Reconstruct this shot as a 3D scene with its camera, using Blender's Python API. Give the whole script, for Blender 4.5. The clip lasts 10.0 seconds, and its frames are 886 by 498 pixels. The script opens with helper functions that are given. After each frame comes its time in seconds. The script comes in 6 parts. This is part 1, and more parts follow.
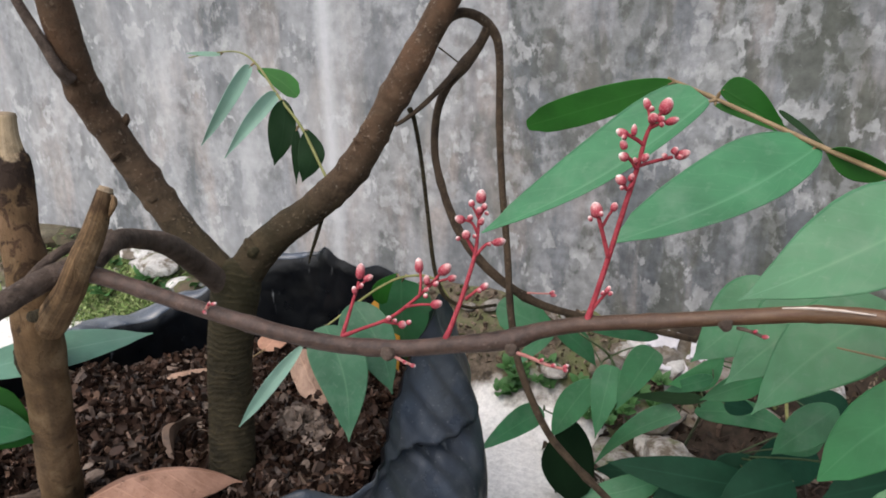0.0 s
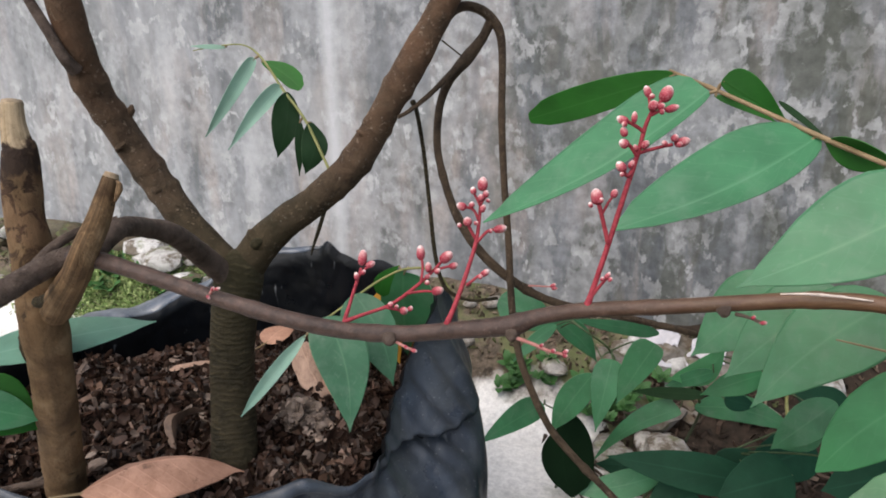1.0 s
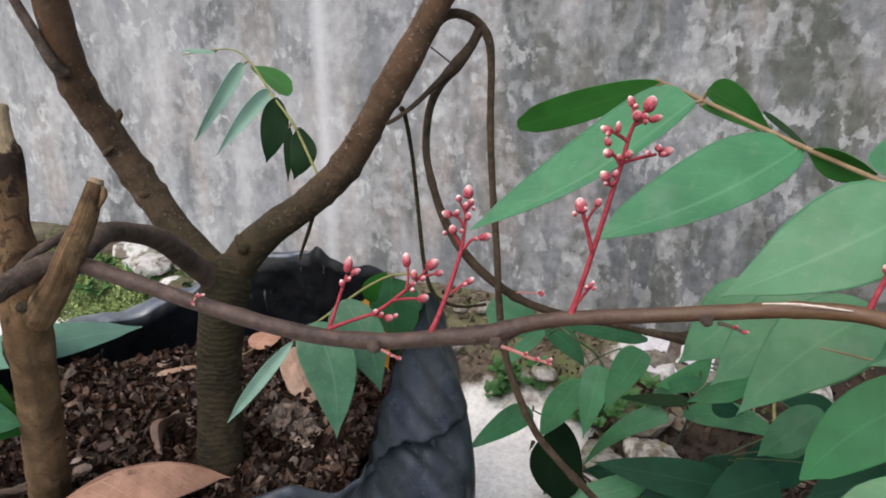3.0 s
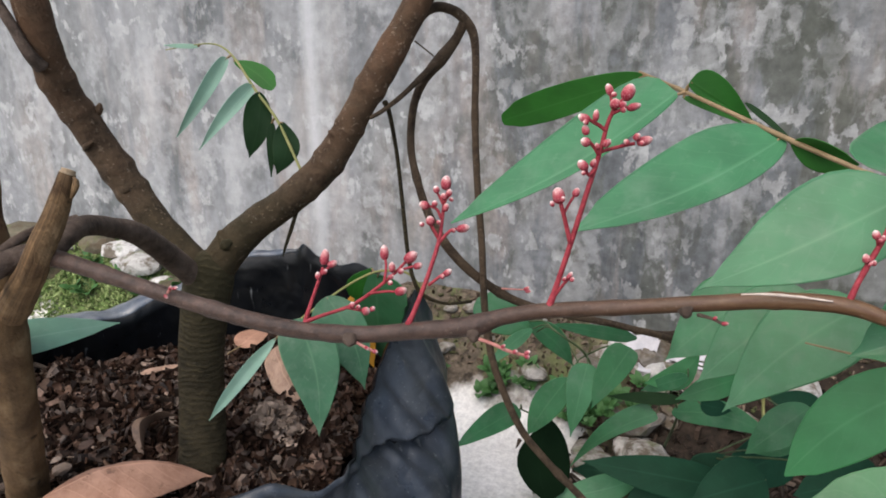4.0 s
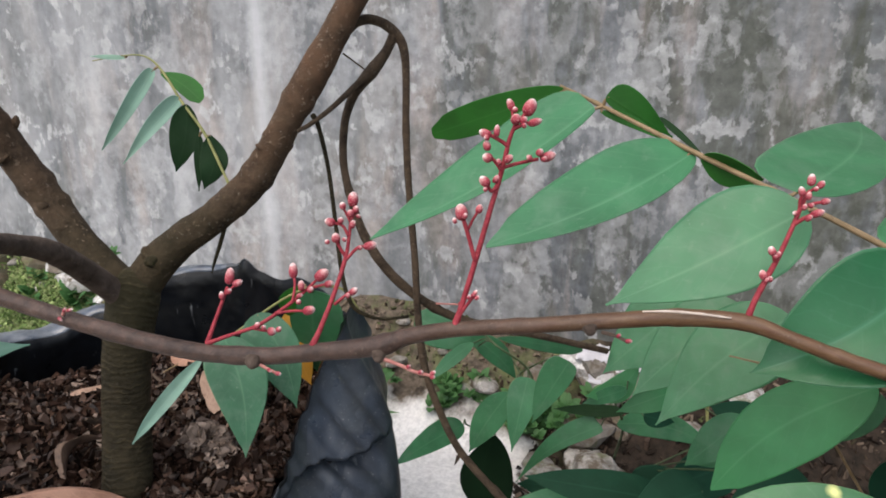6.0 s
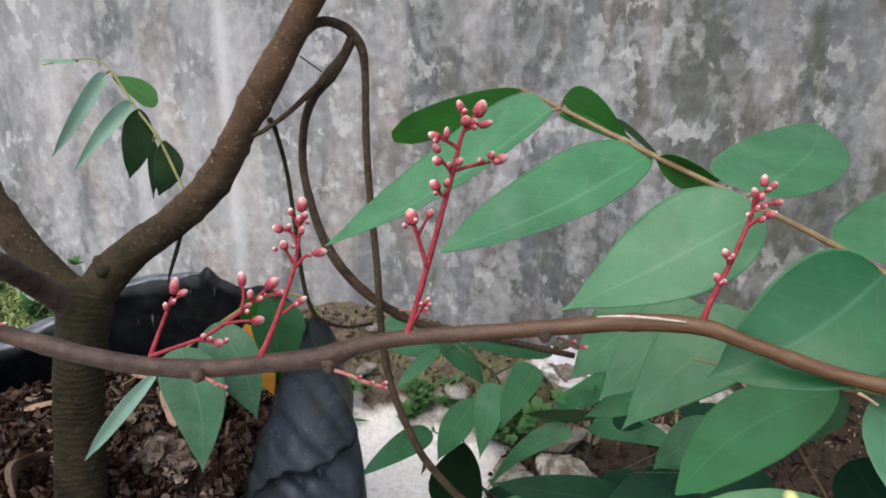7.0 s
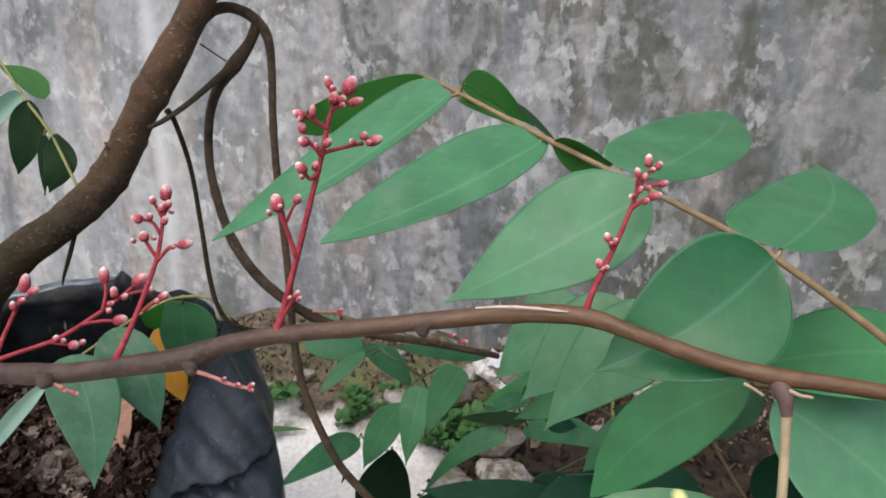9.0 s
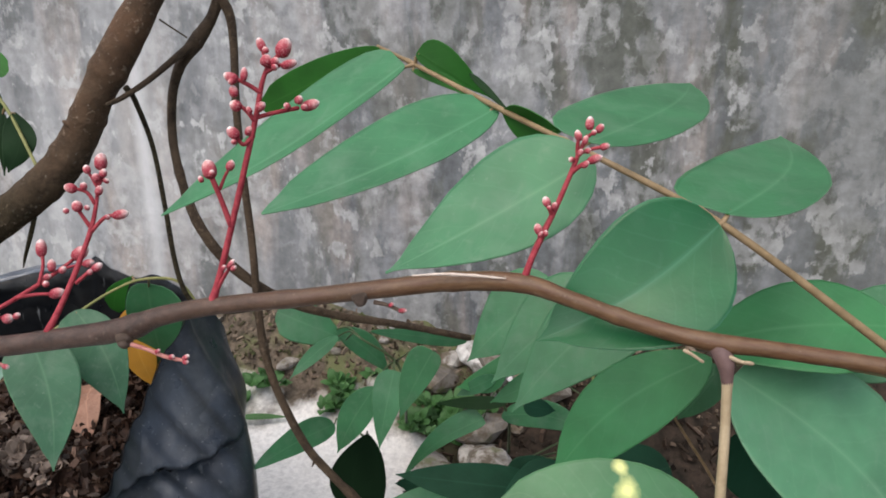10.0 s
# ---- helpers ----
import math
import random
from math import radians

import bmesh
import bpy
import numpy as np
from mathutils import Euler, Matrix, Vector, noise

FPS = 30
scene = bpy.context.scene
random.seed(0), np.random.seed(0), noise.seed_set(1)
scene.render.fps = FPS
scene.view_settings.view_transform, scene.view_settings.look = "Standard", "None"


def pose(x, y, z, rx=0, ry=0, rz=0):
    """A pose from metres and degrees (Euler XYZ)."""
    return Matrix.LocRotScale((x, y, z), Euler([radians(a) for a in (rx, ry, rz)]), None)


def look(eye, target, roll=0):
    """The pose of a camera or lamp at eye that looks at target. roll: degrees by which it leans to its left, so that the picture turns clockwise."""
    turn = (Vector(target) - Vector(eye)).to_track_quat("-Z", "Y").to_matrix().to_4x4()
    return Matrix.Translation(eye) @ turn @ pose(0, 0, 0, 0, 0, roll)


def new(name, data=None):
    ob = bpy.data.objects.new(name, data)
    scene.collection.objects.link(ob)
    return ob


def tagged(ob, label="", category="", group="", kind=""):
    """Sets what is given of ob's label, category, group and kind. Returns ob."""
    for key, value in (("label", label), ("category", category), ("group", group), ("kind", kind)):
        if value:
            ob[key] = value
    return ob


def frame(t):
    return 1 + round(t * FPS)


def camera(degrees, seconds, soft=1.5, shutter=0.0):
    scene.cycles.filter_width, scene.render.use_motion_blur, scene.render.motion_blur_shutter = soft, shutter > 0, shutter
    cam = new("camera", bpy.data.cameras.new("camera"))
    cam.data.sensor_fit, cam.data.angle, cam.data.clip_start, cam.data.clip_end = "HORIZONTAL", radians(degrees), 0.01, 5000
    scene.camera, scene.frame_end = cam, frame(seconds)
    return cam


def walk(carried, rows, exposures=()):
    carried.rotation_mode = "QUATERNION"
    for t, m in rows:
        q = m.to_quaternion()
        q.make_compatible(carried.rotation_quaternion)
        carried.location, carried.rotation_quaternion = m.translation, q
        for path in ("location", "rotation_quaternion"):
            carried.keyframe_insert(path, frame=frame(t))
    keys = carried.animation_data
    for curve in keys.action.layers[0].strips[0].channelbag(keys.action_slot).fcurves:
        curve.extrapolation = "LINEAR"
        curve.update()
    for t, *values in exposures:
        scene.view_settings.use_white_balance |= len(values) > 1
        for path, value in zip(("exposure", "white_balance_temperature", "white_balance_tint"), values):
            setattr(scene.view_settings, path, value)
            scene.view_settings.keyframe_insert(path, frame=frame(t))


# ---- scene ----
cam = camera(66.13, 10.0, soft=1.8)
PATH = [
    (0, pose(-0.00214, 0.00475, 0.58042, 70.494, 0.880, 22.325)),
    (0.5, pose(-0.00229, 0.00264, 0.57614, 70.646, 0.584, 22.486)),
    (1, pose(0.00000, 0.00000, 0.57500, 70.565, 0.598, 22.607)),
    (1.5, pose(0.00115, 0.00007, 0.57358, 70.525, 0.368, 22.479)),
    (2, pose(0.00373, 0.00158, 0.57487, 70.567, 0.328, 22.375)),
    (2.5, pose(0.00299, 0.00051, 0.57783, 70.748, 0.271, 22.275)),
    (4, pose(0.01012, 0.00761, 0.57028, 71.104, 0.002, 21.760)),
    (4.5, pose(0.01741, 0.01150, 0.56778, 71.174, 0.208, 21.459)),
    (5, pose(0.02298, 0.01510, 0.56926, 71.763, -0.197, 20.716)),
    (6.5, pose(0.03932, 0.03099, 0.57123, 72.116, -0.306, 18.286)),
    (7, pose(0.04242, 0.03639, 0.56895, 72.427, -0.336, 17.145)),
    (7.5, pose(0.04720, 0.04145, 0.56409, 72.685, -0.345, 16.376)),
    (8, pose(0.05578, 0.04798, 0.56176, 73.108, -0.541, 15.401)),
    (8.5, pose(0.06282, 0.05404, 0.55974, 73.080, -0.590, 14.751)),
    (9, pose(0.07129, 0.06263, 0.55611, 73.033, -0.683, 13.907)),
    (9.5, pose(0.08124, 0.06904, 0.55279, 72.937, -0.632, 13.295)),
    (10, pose(0.09211, 0.07174, 0.54524, 72.414, -0.484, 13.673)),
]
walk(cam, PATH, [(0, 0.71), (10, 0.71)])

# ---------------------------------------------------------------- light
world = bpy.data.worlds.new("overcast_sky")
scene.world = world
world.use_nodes = True
wn = world.node_tree
sky = wn.nodes.new("ShaderNodeTexSky")
sky.sky_type = "NISHITA"
sky.sun_disc = False
sky.sun_elevation = radians(56)
sky.sun_rotation = radians(200)
sky.air_density, sky.dust_density, sky.ozone_density = 1.0, 4.0, 1.0
wn.nodes["Background"].inputs["Strength"].default_value = 0.13
wn.links.new(sky.outputs["Color"], wn.nodes["Background"].inputs["Color"])

sun = new("sun", bpy.data.lights.new("sun", "SUN"))
sun.data.energy = 1.2
sun.data.angle = radians(100)
sun.data.color = (1.0, 0.97, 0.92)
sun.matrix_world = look((0, 0, 0), (0.11, 0.55, -0.83))


# ---------------------------------------------------------------- material helpers
class Nodes:
    """A short way to write node materials."""

    def __init__(self, name):
        self.mat = bpy.data.materials.new(name)
        self.mat.use_nodes = True
        self.tree = self.mat.node_tree
        self.shader = self.tree.nodes["Principled BSDF"]
        self.out = self.tree.nodes["Material Output"]

    def node(self, kind, **inputs):
        n = self.tree.nodes.new("ShaderNode" + kind)
        for key, value in inputs.items():
            self.put(n, key.replace("_", " "), value)
        return n

    def put(self, n, key, value):
        socket = n.inputs[int(key)] if key.isdigit() else n.inputs[key]
        if isinstance(value, bpy.types.NodeSocket):
            self.tree.links.new(value, socket)
        else:
            socket.default_value = value

    def coords(self, which="Object", scale=(1, 1, 1)):
        c = self.tree.nodes.new("ShaderNodeTexCoord")
        m = self.tree.nodes.new("ShaderNodeMapping")
        m.inputs["Scale"].default_value = scale
        self.tree.links.new(c.outputs[which], m.inputs["Vector"])
        return m.outputs["Vector"]

    def noise(self, vec, scale, detail=5.0, rough=0.6, warp=0.0):
        n = self.node("TexNoise", Vector=vec, Scale=scale, Detail=detail, Roughness=rough, Distortion=warp)
        return n.outputs["Fac"]

    def ramp(self, fac, *stops):
        r = self.tree.nodes.new("ShaderNodeValToRGB")
        self.tree.links.new(fac, r.inputs["Fac"])
        el = r.color_ramp.elements
        while len(el) < len(stops):
            el.new(0.5)
        for e, (p, c) in zip(el, stops):
            e.position = p
            e.color = (*c, 1) if isinstance(c, tuple) else (c, c, c, 1)
        return r.outputs["Color"]

    def mix(self, fac, a, b, blend="MIX"):
        m = self.tree.nodes.new("ShaderNodeMix")
        m.data_type, m.blend_type = "RGBA", blend
        for key, v in ((0, fac), (6, a), (7, b)):
            if isinstance(v, bpy.types.NodeSocket):
                self.tree.links.new(v, m.inputs[key])
            elif key and isinstance(v, tuple):
                m.inputs[key].default_value = (*v, 1)
            else:
                m.inputs[key].default_value = v
        return m.outputs[2]

    def math(self, op, a, b=0.0, clamp=False):
        m = self.tree.nodes.new("ShaderNodeMath")
        m.operation, m.use_clamp = op, clamp
        for key, v in ((0, a), (1, b)):
            if isinstance(v, bpy.types.NodeSocket):
                self.tree.links.new(v, m.inputs[key])
            else:
                m.inputs[key].default_value = v
        return m.outputs[0]

    def xyz(self, vec):
        s = self.tree.nodes.new("ShaderNodeSeparateXYZ")
        self.tree.links.new(vec, s.inputs[0])
        return s.outputs

    def bump(self, height, strength, distance):
        b = self.node("Bump", Height=height, Strength=strength, Distance=distance)
        self.put(self.shader, "Normal", b.outputs["Normal"])

    def finish(self, color, rough=0.7, spec=0.4):
        self.put(self.shader, "Base Color", (*color, 1) if isinstance(color, tuple) else color)
        self.put(self.shader, "Roughness", rough)
        self.put(self.shader, "Specular IOR Level", spec)
        return self.mat


def wall_material():
    """Grey cement plaster: washed-out pale patches, tan stains and dark algae, all drawn out downwards by rain."""
    n = Nodes("weathered_plaster")
    p = n.coords("Object")
    tall = n.coords("Object", (1, 1, 0.40))
    blot = n.coords("Object", (1, 1, 0.55))
    drip = n.coords("Object", (1, 1, 0.05))
    x = n.xyz(p)[0]
    col = n.ramp(n.noise(tall, 9.0, 5, 0.55, 0.3), (0.34, (0.135, 0.147, 0.160)), (0.5, (0.205, 0.219, 0.236)), (0.66, (0.315, 0.330, 0.350)))
    # wide soft runs, lighter and darker
    runs = n.ramp(n.noise(drip, 22, 4, 0.55, 0.3), (0.46, 0.0), (0.68, 0.45))
    col = n.mix(runs, col, (0.42, 0.432, 0.455))
    dark_runs = n.ramp(n.noise(drip, 17, 5, 0.6, 0.2), (0.50, 0.0), (0.64, 0.6))
    col = n.mix(dark_runs, col, (0.140, 0.152, 0.158))
    # tan earth stains in tall strips
    warm = n.math("MULTIPLY", n.ramp(n.noise(n.coords("Object", (1, 1, 0.22)), 9.0, 5, 0.6, 0.4), (0.48, 0.0), (0.60, 0.8)), n.ramp(n.noise(blot, 24, 5, 0.6, 0.2), (0.36, 0.35), (0.58, 1.0)))
    col = n.mix(warm, col, (0.455, 0.402, 0.372))
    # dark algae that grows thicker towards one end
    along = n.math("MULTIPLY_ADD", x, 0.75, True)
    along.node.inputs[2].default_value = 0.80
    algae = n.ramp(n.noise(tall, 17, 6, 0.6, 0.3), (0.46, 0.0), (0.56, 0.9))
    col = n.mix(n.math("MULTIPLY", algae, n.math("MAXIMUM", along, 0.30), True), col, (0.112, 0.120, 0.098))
    # old limewash that is left in soft patches with ragged rims
    patch = n.math("ADD", n.math("MULTIPLY", n.noise(blot, 14, 3, 0.5, 0.4), 0.70), n.math("MULTIPLY", n.noise(n.coords("Object", (1, 1, 0.8)), 60, 5, 0.62, 0.3), 0.30))
    flakes = n.math("MULTIPLY", n.ramp(patch, (0.505, 0.0), (0.552, 0.9)), n.ramp(n.noise(p, 4.0, 4, 0.6), (0.36, 0.45), (0.60, 0.95)))
    col = n.mix(n.math("MULTIPLY", flakes, 0.72), col, (0.47, 0.482, 0.495))
    chip = n.math("ADD", n.math("MULTIPLY", n.noise(n.coords("Object", (1, 1, 0.8)), 36, 3, 0.5, 0.3), 0.68), n.math("MULTIPLY", n.noise(blot, 110, 4, 0.6, 0.2), 0.32))
    chips = n.math("MULTIPLY", n.ramp(chip, (0.532, 0.0), (0.575, 0.9)), n.ramp(n.noise(p, 6.0, 4, 0.6), (0.42, 0.10), (0.58, 1.0)))
    col = n.mix(chips, col, (0.53, 0.54, 0.545))
    speck = n.ramp(n.noise(p, 60, 5, 0.6), (0.34, 0.56), (0.66, 0.88))
    col = n.mix(1.0, col, speck, "MULTIPLY")
    # a lime run that dripped down from the coping
    off = n.math("ABSOLUTE", n.math("ADD", n.math("ADD", x, 0.622), n.math("MULTIPLY", n.noise(drip, 9, 3, 0.5), 0.02)))
    line_run = n.math("MULTIPLY", n.ramp(n.math("MULTIPLY", off, 40.0), (0.15, 0.65), (0.85, 0.0)), n.ramp(n.noise(tall, 12, 5, 0.6), (0.34, 0.3), (0.55, 1.0)))
    col = n.mix(line_run, col, (0.55, 0.565, 0.59))
    green = n.math("MULTIPLY", n.ramp(n.math("ADD", x, 0.4), (0.3, 0.0), (1.0, 0.42)), n.ramp(n.noise(tall, 6, 5, 0.6), (0.36, 0.4), (0.6, 1.0)))
    col = n.mix(green, col, (0.140, 0.146, 0.118))
    bloom = n.math("MULTIPLY", n.ramp(n.math("SUBTRACT", 0.45, x), (0.75, 0.0), (1.0, 0.42)), n.ramp(n.noise(tall, 7, 5, 0.6), (0.42, 0.1), (0.62, 1.0)))
    col = n.mix(bloom, col, (0.52, 0.53, 0.545))
    n.bump(n.noise(p, 45, 8, 0.65), 0.35, 0.005)
    return n.finish(col, 0.92, 0.2)


def concrete_material():
    n = Nodes("pale_concrete")
    p = n.coords("Object")
    col = n.ramp(n.noise(p, 9, 8, 0.65), (0.3, (0.68, 0.66, 0.63)), (0.55, (0.82, 0.80, 0.77)), (0.75, (0.88, 0.86, 0.83)))
    grit = n.ramp(n.noise(p, 120, 6, 0.7), (0.35, 0.78), (0.6, 1.05))
    col = n.mix(1.0, col, grit, "MULTIPLY")
    # soil creeps over the slab beside the wall and away from it
    y = n.xyz(p)[1]
    edge = n.math("MULTIPLY_ADD", n.noise(p, 11, 6, 0.65), 0.26)
    n.tree.links.new(y, edge.node.inputs[2])
    wide = n.math("MULTIPLY_ADD", n.noise(p, 8, 5, 0.6), 0.3)
    n.tree.links.new(n.xyz(p)[0], wide.node.inputs[2])
    dirt = n.math("MAXIMUM", n.ramp(n.math("SUBTRACT", edge, 0.5), (0.462, 0.0), (0.512, 1.0)), n.ramp(n.math("ADD", wide, 0.5), (0.52, 0.0), (0.58, 1.0)))
    # unseen ground on the yard side, made dark earth to cut bounce light
    strip = n.ramp(n.math("ADD", edge, 0.1), (0.16, 1.0), (0.22, 0.0))
    dirt = n.math("MAXIMUM", dirt, strip)
    # the slab ends in bare yard earth further off
    off = n.math("ADD", n.math("MULTIPLY", n.xyz(p)[0], -0.25), n.math("MULTIPLY", n.noise(p, 2.5, 5, 0.6), 0.12))
    dirt = n.math("MAXIMUM", dirt, n.ramp(off, (0.56, 0.0), (0.62, 1.0)))
    soil = n.ramp(n.noise(p, 60, 7, 0.7), (0.35, (0.030, 0.024, 0.017)), (0.65, (0.175, 0.138, 0.103)))
    soil = n.mix(n.ramp(n.noise(p, 16, 6, 0.6), (0.48, 0.0), (0.62, 0.7)), soil, (0.12, 0.145, 0.055))
    # the saplings' shade is put into this darker soil colour
    shade_soil = n.ramp(n.noise(p, 60, 7, 0.7), (0.35, (0.006, 0.005, 0.003)), (0.65, (0.045, 0.031, 0.022)))
    shade_end = n.math("ADD", n.math("MULTIPLY", n.xyz(p)[0], 0.25), n.math("MULTIPLY", n.noise(p, 2.5, 5, 0.6), 0.12))
    soil = n.mix(n.math("MULTIPLY", n.ramp(n.math("ADD", wide, 0.4), (0.44, 0.0), (0.54, 1.0)), n.ramp(shade_end, (0.40, 1.0), (0.56, 0.0))), soil, shade_soil)
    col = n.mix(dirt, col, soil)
    n.bump(n.noise(p, 90, 8, 0.7), 0.6, 0.004)
    return n.finish(col, 0.92, 0.25)


def bark_material(name, dark, light, ring=0.0, lichen=0.15, fine=1.0, warm=None, mossy=False):
    n = Nodes(name)
    uv = n.coords("UV")
    p = n.coords("Object")
    base = n.ramp(n.noise(p, 75 * fine, 9, 0.74, 0.3), (0.34, dark), (0.66, light))
    patch = n.ramp(n.noise(p, 24, 5, 0.6), (0.45, 0.0), (0.7, 0.5))
    base = n.mix(patch, base, tuple(min(1, c * 1.35) for c in light))
    specks = n.math("MULTIPLY", n.ramp(n.noise(p, 330, 5, 0.65), (0.60, 0.0), (0.70, lichen * 3)), n.ramp(n.noise(p, 40, 4, 0.6), (0.45, 0.0), (0.62, 1.0)))
    base = n.mix(specks, base, (0.42, 0.39, 0.33))
    if warm:
        up = n.math("ADD", n.xyz(p)[2], n.math("MULTIPLY", n.noise(p, 26, 4, 0.6), 0.10))
        base = n.mix(n.math("MULTIPLY", n.ramp(up, (0.50, 0.0), (0.60, 0.75)), n.ramp(n.noise(p, 45, 5, 0.65), (0.36, 0.2), (0.60, 1.0))), base, warm)
    if mossy:
        far = n.tree.nodes.new("ShaderNodeVectorMath")
        far.operation = "DISTANCE"
        n.tree.links.new(p, far.inputs[0])
        far.inputs[1].default_value = (-0.345, 0.415, 0.400)
        near = n.math("ADD", far.outputs["Value"], n.math("MULTIPLY", n.noise(p, 40, 5, 0.65), 0.09))
        base = n.mix(n.ramp(n.math("MULTIPLY", near, 5.0), (0.36, 0.60), (0.72, 0.0)), base, (0.034, 0.031, 0.013))
    height = n.math("ADD", n.noise(p, 150 * fine, 8, 0.74), n.math("MULTIPLY", n.noise(p, 48 * fine, 4, 0.6), 0.8))
    if ring:
        v = n.xyz(uv)[1]
        wob = n.math("MULTIPLY", n.noise(p, 35, 4, 0.6), 2.6)
        wave = n.math("SINE", n.math("ADD", n.math("MULTIPLY", v, ring), n.math("MULTIPLY", wob, 9.0)))
        lines = n.ramp(wave, (0.45, 0.0), (0.95, 1.0))
        base = n.mix(n.math("MULTIPLY", lines, n.ramp(n.noise(p, 90, 4, 0.6), (0.42, 0.0), (0.62, 0.6))), base, tuple(min(1, c * 1.8) for c in light))
        height = n.math("ADD", height, n.math("MULTIPLY", wave, 0.06))
    dots = n.math("MULTIPLY", n.ramp(n.noise(p, 260, 2, 0.5), (0.62, 0.0), (0.70, lichen * 2.2)), n.ramp(n.noise(p, 32, 3, 0.6), (0.42, 0.0), (0.60, 1.0)))
    base = n.mix(dots, base, (0.34, 0.26, 0.185))
    n.bump(n.math("ADD", height, n.math("MULTIPLY", dots, 0.5)), 1.0, 0.0045)
    return n.finish(base, 0.66, 0.2)


def branch_material():
    """Purple-brown old bark that turns olive along the branch."""
    n = Nodes("long_branch_bark")
    p = n.coords("Object")
    run = n.xyz(n.coords("UV"))[1]
    old = n.ramp(n.noise(p, 120, 9, 0.76, 0.3), (0.34, (0.022, 0.013, 0.010)), (0.66, (0.104, 0.064, 0.050)))
    young = n.ramp(n.noise(n.coords("UV", (2, 40, 1)), 4, 6, 0.6), (0.3, (0.086, 0.046, 0.024)), (0.7, (0.154, 0.090, 0.047)))
    age = n.math("ADD", run, n.math("MULTIPLY", n.noise(p, 45, 4, 0.6), 0.06))
    green = n.ramp(age, (0.28, 0.0), (0.42, 1.0))
    red = n.ramp(n.noise(n.coords("UV", (3, 14, 1)), 5, 5, 0.6, 0.4), (0.46, 0.0), (0.62, 0.6))
    young = n.mix(red, young, (0.090, 0.036, 0.019))
    young = n.mix(n.ramp(age, (0.70, 0.0), (0.88, 0.6)), young, (0.200, 0.134, 0.066))
    col = n.mix(green, old, young)
    fleck = n.ramp(n.noise(p, 520, 3, 0.5), (0.64, 0.0), (0.72, 0.2))
    col = n.mix(fleck, col, (0.30, 0.24, 0.19))
    worn = n.ramp(green, (0.0, 1.0), (1.0, 0.3))
    scar = n.math("MULTIPLY", n.ramp(n.noise(p, 70, 5, 0.7), (0.62, 0.0), (0.72, 0.6)), worn)
    col = n.mix(scar, col, (0.025, 0.014, 0.011))
    relief = n.math("ADD", n.noise(p, 300, 8, 0.72), n.math("MULTIPLY", n.noise(p, 95, 4, 0.6), 0.6))
    n.bump(n.math("MULTIPLY", relief, worn), 0.8, 0.0012)
    return n.finish(col, 0.40, 0.38)


def stake_material(name, scabs=1.0, tone=1.0):
    """Weathered olive-tan bark with dark scabs, peeled to bare wood at the sawn top."""
    n = Nodes(name)
    p = n.coords("Object")
    grain = n.coords("UV", (1, 0.5, 1))
    t = lambda *c: tuple(tone * v for v in c)
    wood = n.ramp(n.noise(p, 42, 6, 0.62, 0.4), (0.32, t(0.098, 0.058, 0.029)), (0.52, t(0.185, 0.117, 0.060)), (0.70, t(0.285, 0.196, 0.112)))
    streak = n.ramp(n.noise(n.coords("UV", (1, 0.35, 1)), 9 if scabs > 0.5 else 20, 5, 0.6, 0.3), (0.36, 0.72 if scabs > 0.5 else 0.42), (0.62, 1.15))
    wood = n.mix(1.0, wood, streak, "MULTIPLY")
    high = n.ramp(n.xyz(p)[2], (0.40, 0.10), (0.46, 1.0))
    scab = n.ramp(n.noise(n.coords("Object", (1, 1, 0.8)), 105, 6, 0.68, 0.6), (0.505, 0.0), (0.55, 0.92))
    col = n.mix(n.math("MULTIPLY", n.math("MULTIPLY", scab, high), scabs), wood, (0.026, 0.015, 0.010))
    rust = n.ramp(n.noise(p, 30, 5, 0.6), (0.46, 0.0), (0.60, 0.7))
    col = n.mix(n.math("MULTIPLY", rust, n.math("MULTIPLY", high, 0.6 * scabs)), col, (0.17, 0.095, 0.055))
    pit = n.ramp(n.noise(p, 95, 5, 0.65, 0.3), (0.64, 0.0), (0.69, 0.8))
    col = n.mix(pit, col, (0.030, 0.020, 0.013))
    # bare wood above a ragged rim of bark
    peel = n.math("ADD", n.xyz(p)[2], n.math("MULTIPLY", n.math("SUBTRACT", n.noise(p, 70, 4, 0.6), 0.5), 0.026))
    rise = n.math("MULTIPLY", n.math("SUBTRACT", peel, 0.45), 10.0)
    collar = n.math("MULTIPLY", n.ramp(rise, (0.34, 0.0), (0.46, 0.95)), n.ramp(n.noise(p, 85, 5, 0.65, 0.4), (0.36, 0.2), (0.48, 1.0)))
    col = n.mix(n.math("MULTIPLY", collar, scabs), col, (0.030, 0.019, 0.014))
    bare = n.ramp(rise, (0.600, 0.0), (0.622, 1.0))
    clean = n.mix(1.0, n.ramp(n.noise(n.coords("UV", (1, 0.12, 1)), 40, 6, 0.65), (0.30, (0.27, 0.195, 0.110)), (0.66, (0.47, 0.37, 0.245))), n.ramp(n.noise(p, 60, 5, 0.6), (0.36, 0.6), (0.5, 1.0)), "MULTIPLY")
    col = n.mix(bare, col, clean)
    n.bump(n.math("SUBTRACT", n.noise(p, 120, 8, 0.7), n.math("MULTIPLY", n.math("ADD", scab, bare), 0.25)), 0.8, 0.0022)
    return n.finish(col, 0.8, 0.18)


